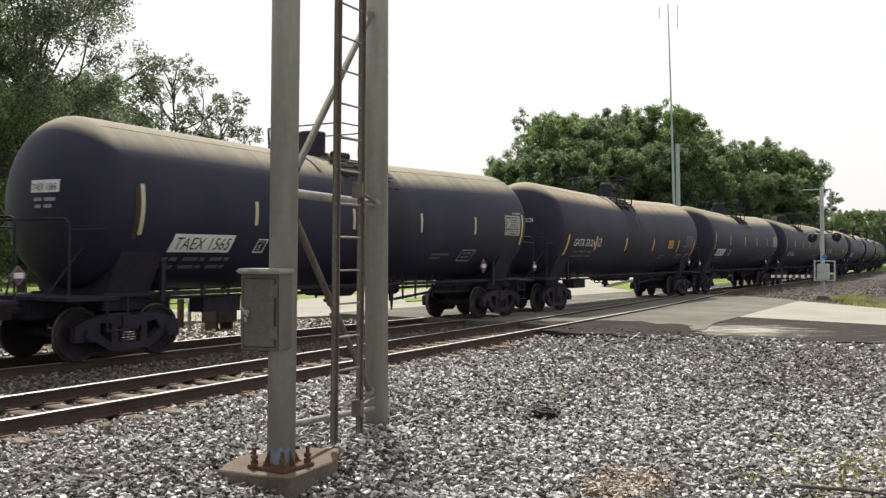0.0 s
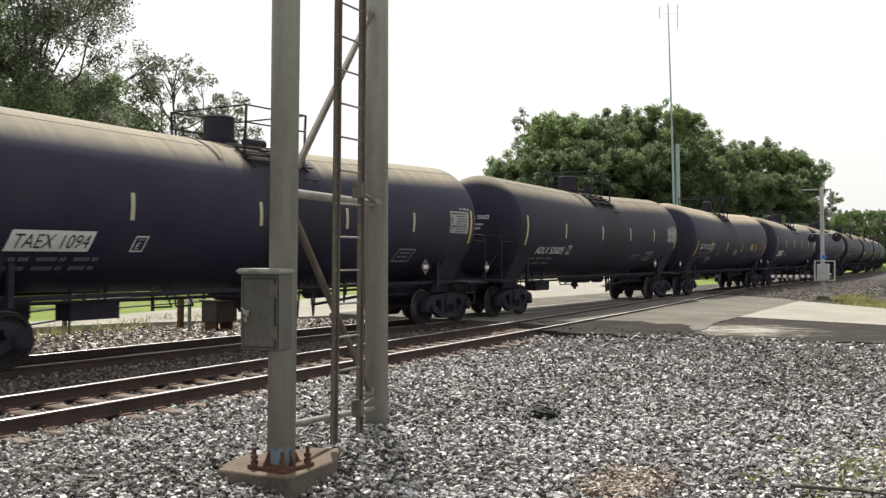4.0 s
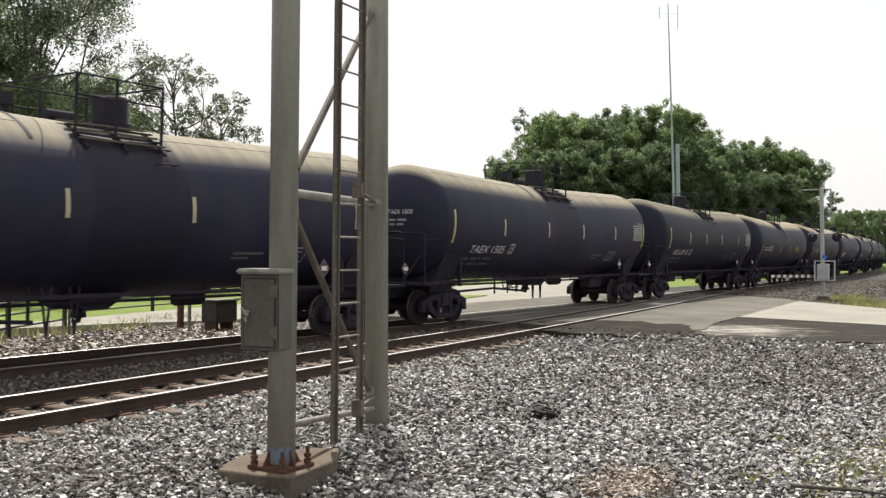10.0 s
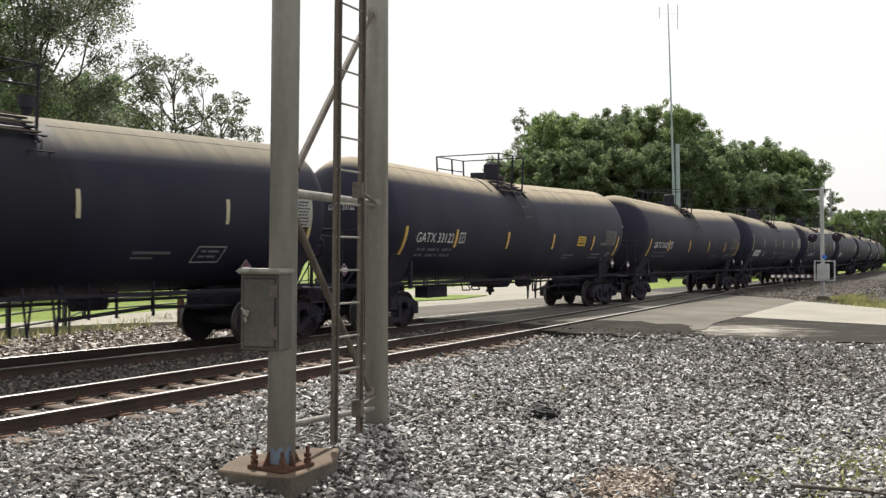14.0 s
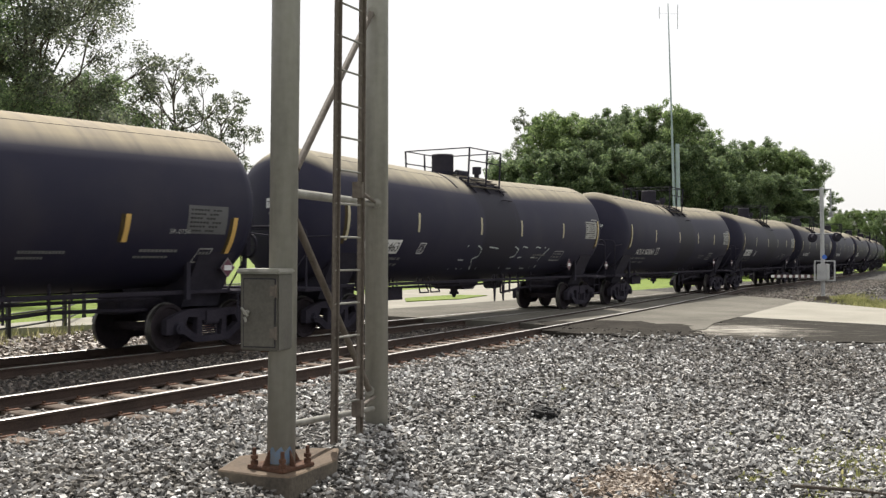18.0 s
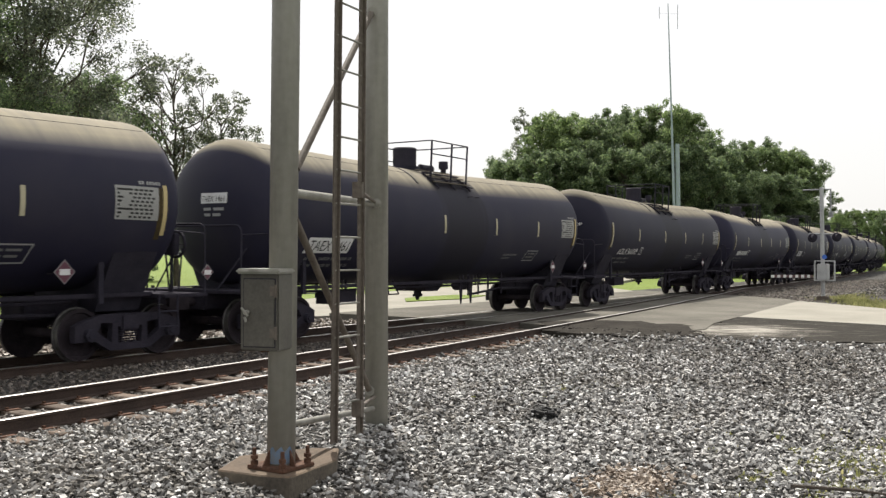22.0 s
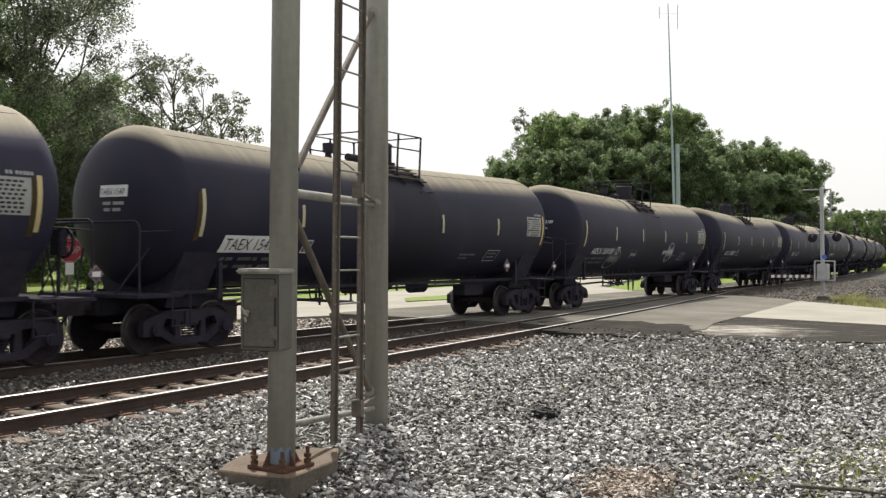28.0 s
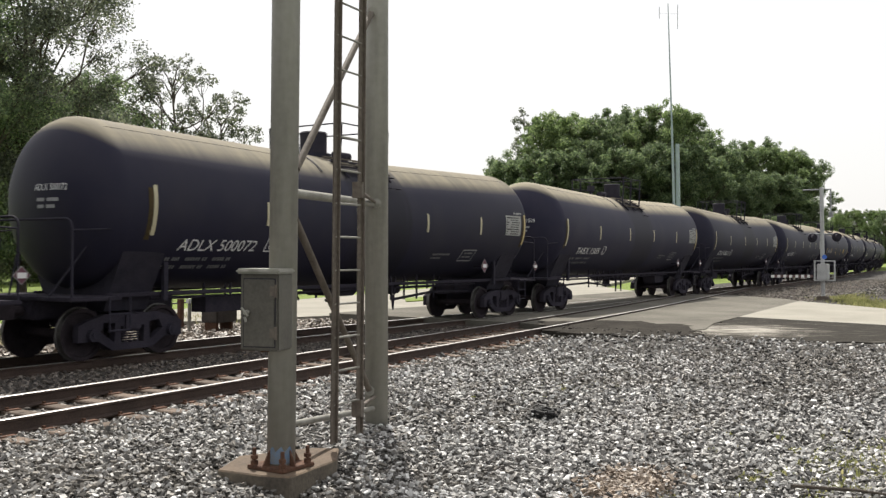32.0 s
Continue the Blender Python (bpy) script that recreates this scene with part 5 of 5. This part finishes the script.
def scatter():
    rng = np.random.RandomState(3)

    def wedge(n, d0, d1, half=0.50):
        d = np.sqrt(rng.uniform(d0 * d0, d1 * d1, n))
        r = rng.uniform(-half, half, n) * d
        a = radians(32.525)
        return d * math.cos(a) + r * math.sin(a), d * math.sin(a) - r * math.cos(a)

    def settle(x, y, s, keep, sink=0.35):
        z = np.array([ground_z(u, v) for u, v in zip(x[keep], y[keep])])
        return np.stack([x[keep], y[keep], z + s[keep] * sink], 1), s[keep]

    apron = lambda x, y: ((x > 23.6) & (x < 50) & (y > 7.9 + 0.03 * (x - 24)) & (y < 19.5)) | ((x > 22.35) & (x < 30) & (y > 0.6) & (y < 8.2)) | ((x > 21.5 + 0.3 * np.abs(y - 9.4)) & (x < 24.5) & (y > 7.4) & (y < 12))
    road = lambda x, y: (x > 28.2 + 0.3 * (y - 2)) & (x < 42) & (y < 9.5)

    def near_lat(x, y):
        g = np.array([near_xy(u)[1] for u in x])
        return y - g

    for k, (n, d0, d1, lo, hi, label) in enumerate(((84000, 6.0, 11.5, 0.011, 0.037, "angular grey and white crushed stones on the ground"),
                                                    (84000, 11.5, 19, 0.014, 0.039, "angular grey crushed stones beside the tracks"),
                                                    (28000, 19, 34, 0.024, 0.058, "crushed stones spread up to the level crossing"))):
        x, y = wedge(n, d0, d1)
        s = lo + (hi - lo) * rng.rand(n) ** 2.2
        lat = near_lat(x, y)
        keep = (lat < -0.86) & ~apron(x, y) & ~road(x, y) & (y > -14)
        p, s = settle(x, y, s, keep)
        p[:, 2] += s * rng.uniform(-0.6, 1.1, len(s))
        # dirtier towards the road
        u, v = p[:, 0], p[:, 1]
        grime = 0.05 + 0.62 * np.exp(-(((u - 18.0) / 5.0) ** 2 + ((v - 4.0) / 3.4) ** 2)) + 0.5 * np.exp(-(((u - 21.6) / 1.2) ** 2 + ((v - 8.8) / 1.6) ** 2))
        grime += 0.22 * np.sin(u * 0.9 + 1.3 * np.sin(v * 0.8)) * np.sin(v * 1.1 + 0.7 * u)
        grime += 0.32 * np.exp(-(((u - 5.0) / 4.5) ** 2 + ((v - 8.0) / 3.2) ** 2)) - 0.12 * (v < 3.2)
        dirty = rng.rand(len(u)) < grime
        stones("ballast_stones", p[~dirty], s[~dirty], M_STONE, label, 40 + k)
        stones("dirty_stones", p[dirty], s[dirty], M_STONE_DIRTY, "dusty brown-grey crushed stones mixed into the gravel", 60 + k)
    # between and round the rails
    n = 22000
    x = rng.uniform(2, 26, n)
    g = np.array([near_xy(u)[1] for u in x])
    mn = np.array([main_xy(u)[1] for u in x])
    y = g - 0.9 + rng.rand(n) * (mn + 1.0 - g + 0.9)
    d1, d2 = y - g, y - mn
    onrail = lambda d: (np.abs(np.abs(d) - 0.755) < 0.085)
    keep = ~onrail(d1) & ~onrail(d2) & ~apron(x, y)
    s = 0.02 + 0.035 * rng.rand(n) ** 1.5
    p, s = settle(x, y, s, keep, 0.2)
    p[:, 2] -= np.where(np.abs(p[:, 1] - np.array([main_xy(u)[1] for u in p[:, 0]])) < 0.8, 0.075, 0.0)
    stones("track_ballast", p, s, M_STONE_FAR, "dull brown-grey ballast stones lying between the rails", 50)
    n = 12000
    x = rng.uniform(6, 24.0, n)
    y = np.array([main_xy(u)[1] for u in x]) + 0.9 + rng.rand(n) * 7.0
    s = 0.03 + 0.05 * rng.rand(n) ** 1.5
    keep = y < 22 + 0.0 * x
    p, s = settle(x, y, s, keep)
    stones("bank_ballast", p, s, M_STONE_PALE, "pale tan ballast stones on the bank beyond the train", 51)
    n = 2600
    x, y = 8.1 + rng.normal(size=n) * 0.24, 3.22 + rng.normal(size=n) * 0.17
    s = 0.006 + 0.03 * rng.rand(n) ** 3
    p, s = settle(x, y, s, x > 0, 0.9)
    p[:, 2] += 0.02
    stones("earth_crumbs", p, s, M_STONE_TAN, "patch of reddish-tan earth and crumbs in the gravel", 53)
    n = 2600
    x, y = rng.uniform(20.9, 24.3, n), rng.uniform(7.2, 12.0, n)
    s = 0.008 + 0.034 * rng.rand(n) ** 3
    p, s = settle(x, y, s, (x - 21.2 < 2.6 * rng.rand(n) ** 1.6) & (near_lat(x, y) < -0.9), 0.3)
    p[:, 2] = np.where(p[:, 0] > 22.4, -0.004 + 0.3 * s, p[:, 2])
    stones("asphalt_crumbs", p, s, M_CRUMB, "dark broken asphalt crumbs along the crossing edge", 54)
    n = 16000
    x = 43.5 + 46 * rng.rand(n) ** 1.5
    y = 8.5 + rng.rand(n) * 8.5
    g = np.array([near_xy(min(57.0, u))[1] for u in x])
    s = 0.022 + 0.04 * rng.rand(n) ** 1.5
    p, s = settle(x, y, s, (y < g - 0.9) & (y < 9.4 + (x - 42.8) * 0.92 - 0.25) & (y > 9.4 - (x - 42.8) * 0.55), 0.3)
    stones("crossing_ballast", p, s, M_STONE_BROWN, "brown-grey ballast stones beyond the level crossing", 55)
    n = 11000
    x, y = 49 + rng.normal(size=n) * 3.4, 5.2 + rng.normal(size=n) * 2.4
    s = 0.03 + 0.045 * rng.rand(n) ** 1.5
    p, s = settle(x, y, s, (y < 11.0) & (x > 45.2))
    stones("heap_stones", p, s, M_STONE_DIRTY, "heap of grey crushed stone beside the road", 52)


scatter()


# ---- weeds ----
def weeds(name, places, height, material, label, seed, blades=9):
    rng = np.random.RandomState(seed)
    vs = []
    for x, y, k in places:
        z = ground_z(x, y)
        for _ in range(blades):
            a, h = rng.uniform(0, 6.283), height * k * rng.uniform(0.4, 1.1)
            ox, oy = x + rng.normal() * 0.05 * k, y + rng.normal() * 0.05 * k
            dx, dy, lean = math.cos(a), math.sin(a), rng.uniform(0.1, 0.7) * h
            w = 0.006 + 0.012 * rng.rand()
            vs += [(ox - dy * w, oy + dx * w, z), (ox + dy * w, oy - dx * w, z), (ox + dx * lean + dy * w * 0.3, oy + dy * lean - dx * w * 0.3, z + h), (ox + dx * lean - dy * w * 0.3, oy + dy * lean + dx * w * 0.3, z + h)]
    me = bpy.data.meshes.new(name)
    me.from_pydata(vs, [], np.arange(len(vs)).reshape(-1, 4).tolist())
    return tagged(link(name, me, material), label, "weeds", kind="stuff")


def all_weeds():
    rng = random.Random(9)
    near = [(rng.gauss(9.6, 0.8), rng.gauss(1.55, 0.45), rng.uniform(0.3, 1.0)) for _ in range(260)]
    near += [(rng.gauss(8.75, 0.1), rng.gauss(2.25, 0.08), rng.uniform(0.4, 0.9)) for _ in range(22)]
    near += [(rng.gauss(7.85, 0.25), rng.gauss(2.75, 0.2), rng.uniform(0.2, 0.5)) for _ in range(26)]
    near += [(rng.gauss(12.9, 0.5), rng.gauss(6.3, 0.3), rng.uniform(0.2, 0.5)) for _ in range(60)]
    weeds("yard_weeds", near, 0.065, M_WEED, "low yellow-green weeds growing through the gravel", 1, 12)
    strip = [(rng.uniform(39.5, 47), 0, rng.uniform(0.4, 1.0)) for _ in range(1400)]
    strip = [(x, 5.5 + (x - 40) * 0.45 + rng.gauss(0, 0.5), k) for x, _, k in strip]
    weeds("verge_grass", strip, 0.14, M_WEED, "yellow-green grass strip between the road and the stone heap", 2, 6)
    bank = [(rng.uniform(8, 22), 0, rng.uniform(0.3, 1.0)) for _ in range(330)]
    bank = [(x, 21.0 + (x - 13) * 0.12 + rng.gauss(0.6, 0.7), k) for x, _, k in bank]
    weeds("bank_weeds", bank, 0.34, M_WEED_DRY, "tall dry weeds along the foot of the black fence", 3, 6)
    weeds("dry_litter", [(rng.gauss(8.05, 0.2), rng.gauss(3.2, 0.14), rng.uniform(0.2, 0.5)) for _ in range(60)], 0.05, M_WEED_DRY, "dry grass litter on a patch of bare earth", 5, 10)


all_weeds()


# ---- debris ----
def debris():
    rng = random.Random(4)
    ob = empty("rubber_scrap", pose(10.2, 5.1, -0.08, 0, 0, -40), "crumpled black rubber scrap lying on the gravel", "rubber scrap")
    bm = bmesh.new()
    for k in range(8):
        a, rx, ry, z = rng.uniform(0, 6.28), rng.uniform(0.10, 0.21), rng.uniform(0.07, 0.13), 0.02 + 0.015 * k
        c = Vector((rng.uniform(-0.04, 0.04), rng.uniform(-0.03, 0.03), z))
        pts = [c + Vector((rx * math.cos(a + t), ry * math.sin(a + t), 0.02 * math.sin(2 * t + k))) for t in (0, 0.7, 1.4, 2.1, 2.8, 3.5, 4.2, 4.9)]
        pipe(bm, pts, rng.uniform(0.016, 0.03), 6)
    part("rubber_strip", bm, M_BLACK, ob)
    st = empty("wooden_stick", pose(8.42, 1.5, -0.055, 0, 0, -82), "weathered wooden stick lying on the gravel", "stick")
    bm = bmesh.new()
    rod(bm, (-0.4, 0, 0), (0.1, 0.015, 0.012), 0.016, 0.013, n=8)
    rod(bm, (0.1, 0.015, 0.012), (0.45, -0.01, 0.0), 0.013, 0.008, n=8)
    part("stem", bm, M_BARK, st)
    for x, y, sc in ((9.35, 6.05, 0.07), (17.4, 16.3, 0.14), (20.6, 16.25, 0.06)):
        bm = bmesh.new()
        g = bmesh.ops.create_icosphere(bm, subdivisions=2, radius=1)
        for v in g["verts"]:
            v.co *= 1 + 0.25 * noise.noise(v.co * 1.7 + Vector((x, y, 0)))
            v.co = Vector((v.co.x * sc * 1.5, v.co.y * sc * 0.6, v.co.z * sc * 0.35))
        o = part("pale_rock", bm, M_WHITE)
        o.location = (x, y, ground_z(x, y) + sc * 0.2)
        tagged(o, "pale flat stone lying on the ballast", "stone", "pale stones")


debris()


# ---- fence beyond the train ----
def fence():
    line = [(9.5, 18.6), (11.8, 20.0), (14.0, 21.3), (16.8, 23.0), (19.7, 26.0), (23.3, 27.0), (26.3, 27.6), (29.3, 28.3), (32.3, 29.0), (35.3, 29.6), (38.3, 30.2), (41.5, 30.9), (45.0, 31.8), (49.0, 32.4), (53.0, 33.0), (57, 33.7)]
    ob = empty("fence", pose(0, 0, -0.2), "low black metal fence with three rails along the grass", "fence")
    for x, y in line:
        bm = bmesh.new()
        box(bm, x - 0.045, x + 0.045, y - 0.045, y + 0.045, -0.15, 0.98)
        part("post", bm, M_FENCE, ob)
    for (x0, y0), (x1, y1) in zip(line, line[1:]):
        for z in (0.28, 0.60, 0.88):
            bm = bmesh.new()
            rod(bm, (x0, y0, z), (x1, y1, z), 0.026, n=8)
            part("rail", bm, M_FENCE, ob)


fence()


# ---- equipment beside the far rails ----
def trackside():
    ob = empty("relay_box", pose(18.95, 19.3, -0.25, 0, 0, 4), "dull brown-grey trackside equipment box on short legs", "equipment box")
    part("body", bevel_box(-0.40, 0.42, -0.28, 0.28, 0.28, 0.85, 0.02), M_RUSTY_BOX, ob)
    part("lid", bevel_box(-0.45, 0.47, -0.33, 0.33, 0.85, 0.90, 0.015), M_POLE_DK, ob)
    for sx in (-0.3, 0.3):
        bm = bmesh.new()
        box(bm, sx - 0.04, sx + 0.04, -0.2, 0.2, -0.2, 0.28)
        part("leg", bm, M_RUST, ob)
    st = empty("marker_post", pose(18.3, 19.75, -0.3), "pale grey trackside post with a small cap", "post")
    bm = bmesh.new()
    rod(bm, (0, 0, 0), (0, 0, 0.85), 0.05, n=10)
    part("shaft", bm, M_POLE, st)
    part("cap", bevel_box(-0.08, 0.08, -0.06, 0.06, 0.85, 0.97, 0.01), M_WHITE, st)
    p = empty("short_post", pose(18.9, 20.75, -0.3), "short reddish-brown steel post beside the track", "post")
    part("shaft", bevel_box(-0.07, 0.07, -0.07, 0.07, 0, 0.92, 0.01), M_RUST, p)


trackside()


def stop_sign():
    ob = empty("stop_sign", pose(15.42, 20.92, -0.25, 0, 0, -33), "red octagonal stop sign on a steel post", "stop sign")
    bm = bmesh.new()
    rod(bm, (0, 0.03, 0), (0, 0.03, 2.6), 0.03, n=8)
    part("post", bm, M_POLE_DK, ob)
    # red, rim and letters take darker colours for the shade on this face
    for r, y0, y1, mt, nm in ((0.305, -0.006, 0.0, M_PANEL, "rim"), (0.285, -0.010, -0.0065, M_STOP, "face")):
        bm = bmesh.new()
        prism(bm, [(r / math.cos(math.pi / 8) * math.cos(math.pi / 8 + k * math.pi / 4), 2.22 + r / math.cos(math.pi / 8) * math.sin(math.pi / 8 + k * math.pi / 4)) for k in range(8)], "y", y0, y1)
        part(nm, bm, mt, ob)
    cu = bpy.data.curves.new("words", "FONT")
    cu.body, cu.size, cu.align_x, cu.resolution_u = "STOP", 0.265, "CENTER", 3
    tmp = new("words", cu)
    me = bpy.data.meshes.new_from_object(tmp.evaluated_get(bpy.context.evaluated_depsgraph_get()))
    bpy.data.objects.remove(tmp)
    for p in me.vertices:
        p.co = (p.co.x * 0.78, -0.014, 2.22 - 0.092 + p.co.y)
    me.materials.clear()
    link("lettering", me, M_PANEL, ob)
    bm = bmesh.new()
    box(bm, -0.10, 0.10, -0.012, -0.004, 1.60, 1.90)
    part("lower_plate", bm, M_WHITE, ob)


stop_sign()


# ---- crossing signal with its gate ----
def crossing_signal():
    ob = empty("crossing_signal", pose(44.75, 8.77, -0.1, 0, 0, 0), "grey level-crossing signal mast with lamps and lowered gate", "crossing signal")
    rt = Vector((0.5376, -0.8432, 0))     # across the road
    part("plinth", bevel_box(-0.24, 0.24, -0.24, 0.24, -0.05, 0.24, 0.03), M_POLE_DK, ob)
    bm = bmesh.new()
    rod(bm, (0, 0, 0.2), (-0.05, 0.06, 5.0), 0.085, n=14)
    part("mast", bm, M_SILVER, ob)
    def at(r, z, f=0.0):
        return rt * r + Vector((-0.84, -0.54, 0)) * f + Vector((0, 0, z))
    bm = bmesh.new()
    rod(bm, at(-0.9, 4.87), at(0.35, 4.92), 0.03, n=8)
    part("top_arm", bm, M_GALV, ob)
    bm = bmesh.new()
    rod(bm, at(0.33, 4.9), at(0.34, 3.95), 0.03, n=8)
    rod(bm, at(0.34, 3.95), at(0.34, 3.70), 0.10, n=10)
    part("bell_drop", bm, M_GALV, ob)
    bm = bmesh.new()
    rod(bm, at(-0.62, 2.95), at(0.66, 2.95), 0.035, n=8)
    part("lamp_arm", bm, M_GALV, ob)
    for r, z in ((-0.5, 2.78), (0.56, 2.82)):
        lamp = new("flasher")
        lamp.parent = ob
        bm = bmesh.new()
        lathe(bm, [(0.02, 0.0), (0.19, 0.0), (0.20, 0.02), (0.20, 0.05), (0.15, 0.07), (0.05, 0.07)], Matrix.Translation(at(r, z, 0.1)) @ Vector((0.84, 0.54, 0)).to_track_quat("Z", "Y").to_matrix().to_4x4(), 20)
        part("backboard", bm, M_STEEL_DK, lamp)
        bm = bmesh.new()
        rod(bm, at(r, z + 0.05, 0.12), at(r, z + 0.03, 0.34), 0.10, 0.12, n=14)
        part("hood", bm, M_STEEL_DK, lamp)
    mech = new("gate_mechanism")
    mech.parent = ob
    bm = bmesh.new()
    w, z0, z1, t = 0.46, 0.9, 1.8, 0.05
    for r0, r1, a0, a1 in ((-w, w, z0, z0 + t), (-w, w, z1 - t, z1), (-w, -w + t, z0 + t, z1 - t), (w - t, w, z0 + t, z1 - t)):
        c = [at(r0, a0, 0.2), at(r1, a0, 0.2), at(r1, a1, 0.2), at(r0, a1, 0.2)]
        d = [p + Vector((0.84, 0.54, 0)) * 0.06 for p in c]
        v = [bm.verts.new(p) for p in c + d]
        for f in ((0, 1, 2, 3), (7, 6, 5, 4), (0, 4, 5, 1), (1, 5, 6, 2), (2, 6, 7, 3), (3, 7, 4, 0)):
            bm.faces.new([v[i] for i in f])
    part("guard_frame", bm, M_SILVER, mech)
    part("drive_box", bevel_box(-0.28, 0.28, -0.22, 0.22, 0.95, 1.65, 0.03), M_SILVER, mech)
    arm = new("gate_arm")
    arm.parent = ob
    for k in range(14):
        bm = bmesh.new()
        a, b = at(-0.45 - 0.13 * k, 1.10), at(-0.45 - 0.13 * (k + 1), 1.10)
        lean = Vector((0, 0, 0.06))
        v = [bm.verts.new(p + d) for d in (Vector((-0.017, -0.011, 0)), Vector((0.017, 0.011, 0))) for p in (a - lean, b - lean, b + lean, a + lean)]
        for f in ((0, 1, 2, 3), (7, 6, 5, 4), (0, 4, 5, 1), (1, 5, 6, 2), (2, 6, 7, 3), (3, 7, 4, 0)):
            bm.faces.new([v[i] for i in f])
        part("arm_section", bm, M_WHITE if k % 2 else M_ARM_DARK, arm)
    bm = bmesh.new()
    lathe(bm, [(0.02, 0), (0.10, 0), (0.10, 0.03), (0.02, 0.03)], Matrix.Translation(at(0, 1.95, 0.12)) @ Vector((-0.84, -0.54, 0)).to_track_quat("Z", "Y").to_matrix().to_4x4(), 16)
    part("blue_notice", bm, M_BLUE, ob, "small blue notice plate")


crossing_signal()


# ---- radio mast before the woods ----
def radio_mast():
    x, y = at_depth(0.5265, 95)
    ob = empty("radio_mast", pose(x, y, -0.3), "slender grey steel radio mast with small aerials", "radio mast")
    rt = Vector((0.5376, -0.8432, 0))
    bm = bmesh.new()
    rod(bm, (0, 0, 0), rt * -0.45 + Vector((0, 0, 15.0)), 0.17, 0.11, n=10)
    rod(bm, rt * -0.45 + Vector((0, 0, 15.0)), rt * -0.85 + Vector((0, 0, 27.0)), 0.09, 0.045, n=8)
    part("pole", bm, M_MAST, ob)
    bm = bmesh.new()
    rod(bm, rt * 0.28, rt * 0.10 + Vector((0, 0, 13.2)), 0.26, 0.2, n=10)
    part("lower_post", bm, M_MAST, ob)
    for dr, z0, z1 in ((-0.85, 25.5, 26.7), (0.95, 24.5, 26.9)):
        bm = bmesh.new()
        rod(bm, rt * (-0.85 + dr) + Vector((0, 0, z0)), rt * (-0.85 + dr) + Vector((0, 0, z1)), 0.03, n=6)
        rod(bm, rt * -0.85 + Vector((0, 0, 26.0)), rt * (-0.85 + dr) + Vector((0, 0, 26.0)), 0.012, n=6)
        part("aerial", bm, M_GALV, ob)


radio_mast()


# ---- ties, last ----
def ties():
    bm = bmesh.new()
    box(bm, -0.115, 0.115, -1.28, 1.28, -0.17, 0.0)
    bmesh.ops.bevel(bm, geom=[e for e in bm.edges if abs(e.verts[0].co.z) < 0.01 and abs(e.verts[1].co.z) < 0.01], offset=0.015, segments=1, affect="EDGES")
    me = bpy.data.meshes.new("tie")
    bm.to_mesh(me)
    bm.free()
    me.materials.append(M_TIE)
    rng = random.Random(8)
    for track, path, z, s0, s1 in ((near_track, near_xy, -0.128, -6, 23.4), (main_track, main_xy, -0.173, -4, 23.6), (main_track, main_xy, -0.173, 51, 130)):
        s = s0
        while s < s1:
            x, y = path(s)
            ob = new("tie", me)
            ob.parent = track
            ob.matrix_local = pose(x, y + rng.uniform(-0.05, 0.05), z, 0, rng.uniform(-1, 1), rng.uniform(-1.5, 1.5))
            s += 0.56
    # tie plates with spikes
    bm = bmesh.new()
    box(bm, -0.1, 0.1, -0.17, 0.17, 0, 0.016)
    for sx, sy in ((-0.06, -0.1), (0.06, 0.1)):
        box(bm, sx - 0.015, sx + 0.015, sy - 0.018, sy + 0.018, 0.016, 0.045)
    pm = bpy.data.meshes.new("tie_plate")
    bm.to_mesh(pm)
    bm.free()
    pm.materials.append(M_RUST)
    s = -6
    while s < 23.4:
        for lat in (-0.755, 0.755):
            x, y = near_xy(s, lat)
            ob = new("tie_plate", pm)
            ob.parent, ob.location = near_track, (x, y, -0.1275)
        s += 0.56


ties()


# ---- movement of the train ----
def travelled(t):
    return 9.856 * t - 0.0153 * t * t / 2


def motions():
    for car, s0, *_ in TRAIN:
        rows = []
        for k in range(33):
            s = s0 - travelled(k)
            x, y = main_xy(s)
            rows.append((float(k), pose(x, y, 0, 0, 0, math.degrees(math.atan(0.000725 * s)))))
        walk(car, rows)
    # the wheelsets roll; alike ones share the keys of the first
    lead = {}
    for car, *_ in TRAIN:
        for truck in car.children:
            for ws in truck.children:
                if not ws.name.startswith("wheelset"):
                    continue
                front = ws.location.x < 0
                if front not in lead:
                    x = ws.location.x
                    walk(ws, [(k / 15, pose(x, 0, 0.457, 0, -math.degrees(travelled(k / 15) / 0.457), 0)) for k in range(481)])
                    lead[front] = ws
                else:
                    src = lead[front].animation_data
                    ws.rotation_mode = "QUATERNION"
                    keys = ws.animation_data_create()
                    keys.action = src.action
                    keys.action_slot = src.action_slot


motions()
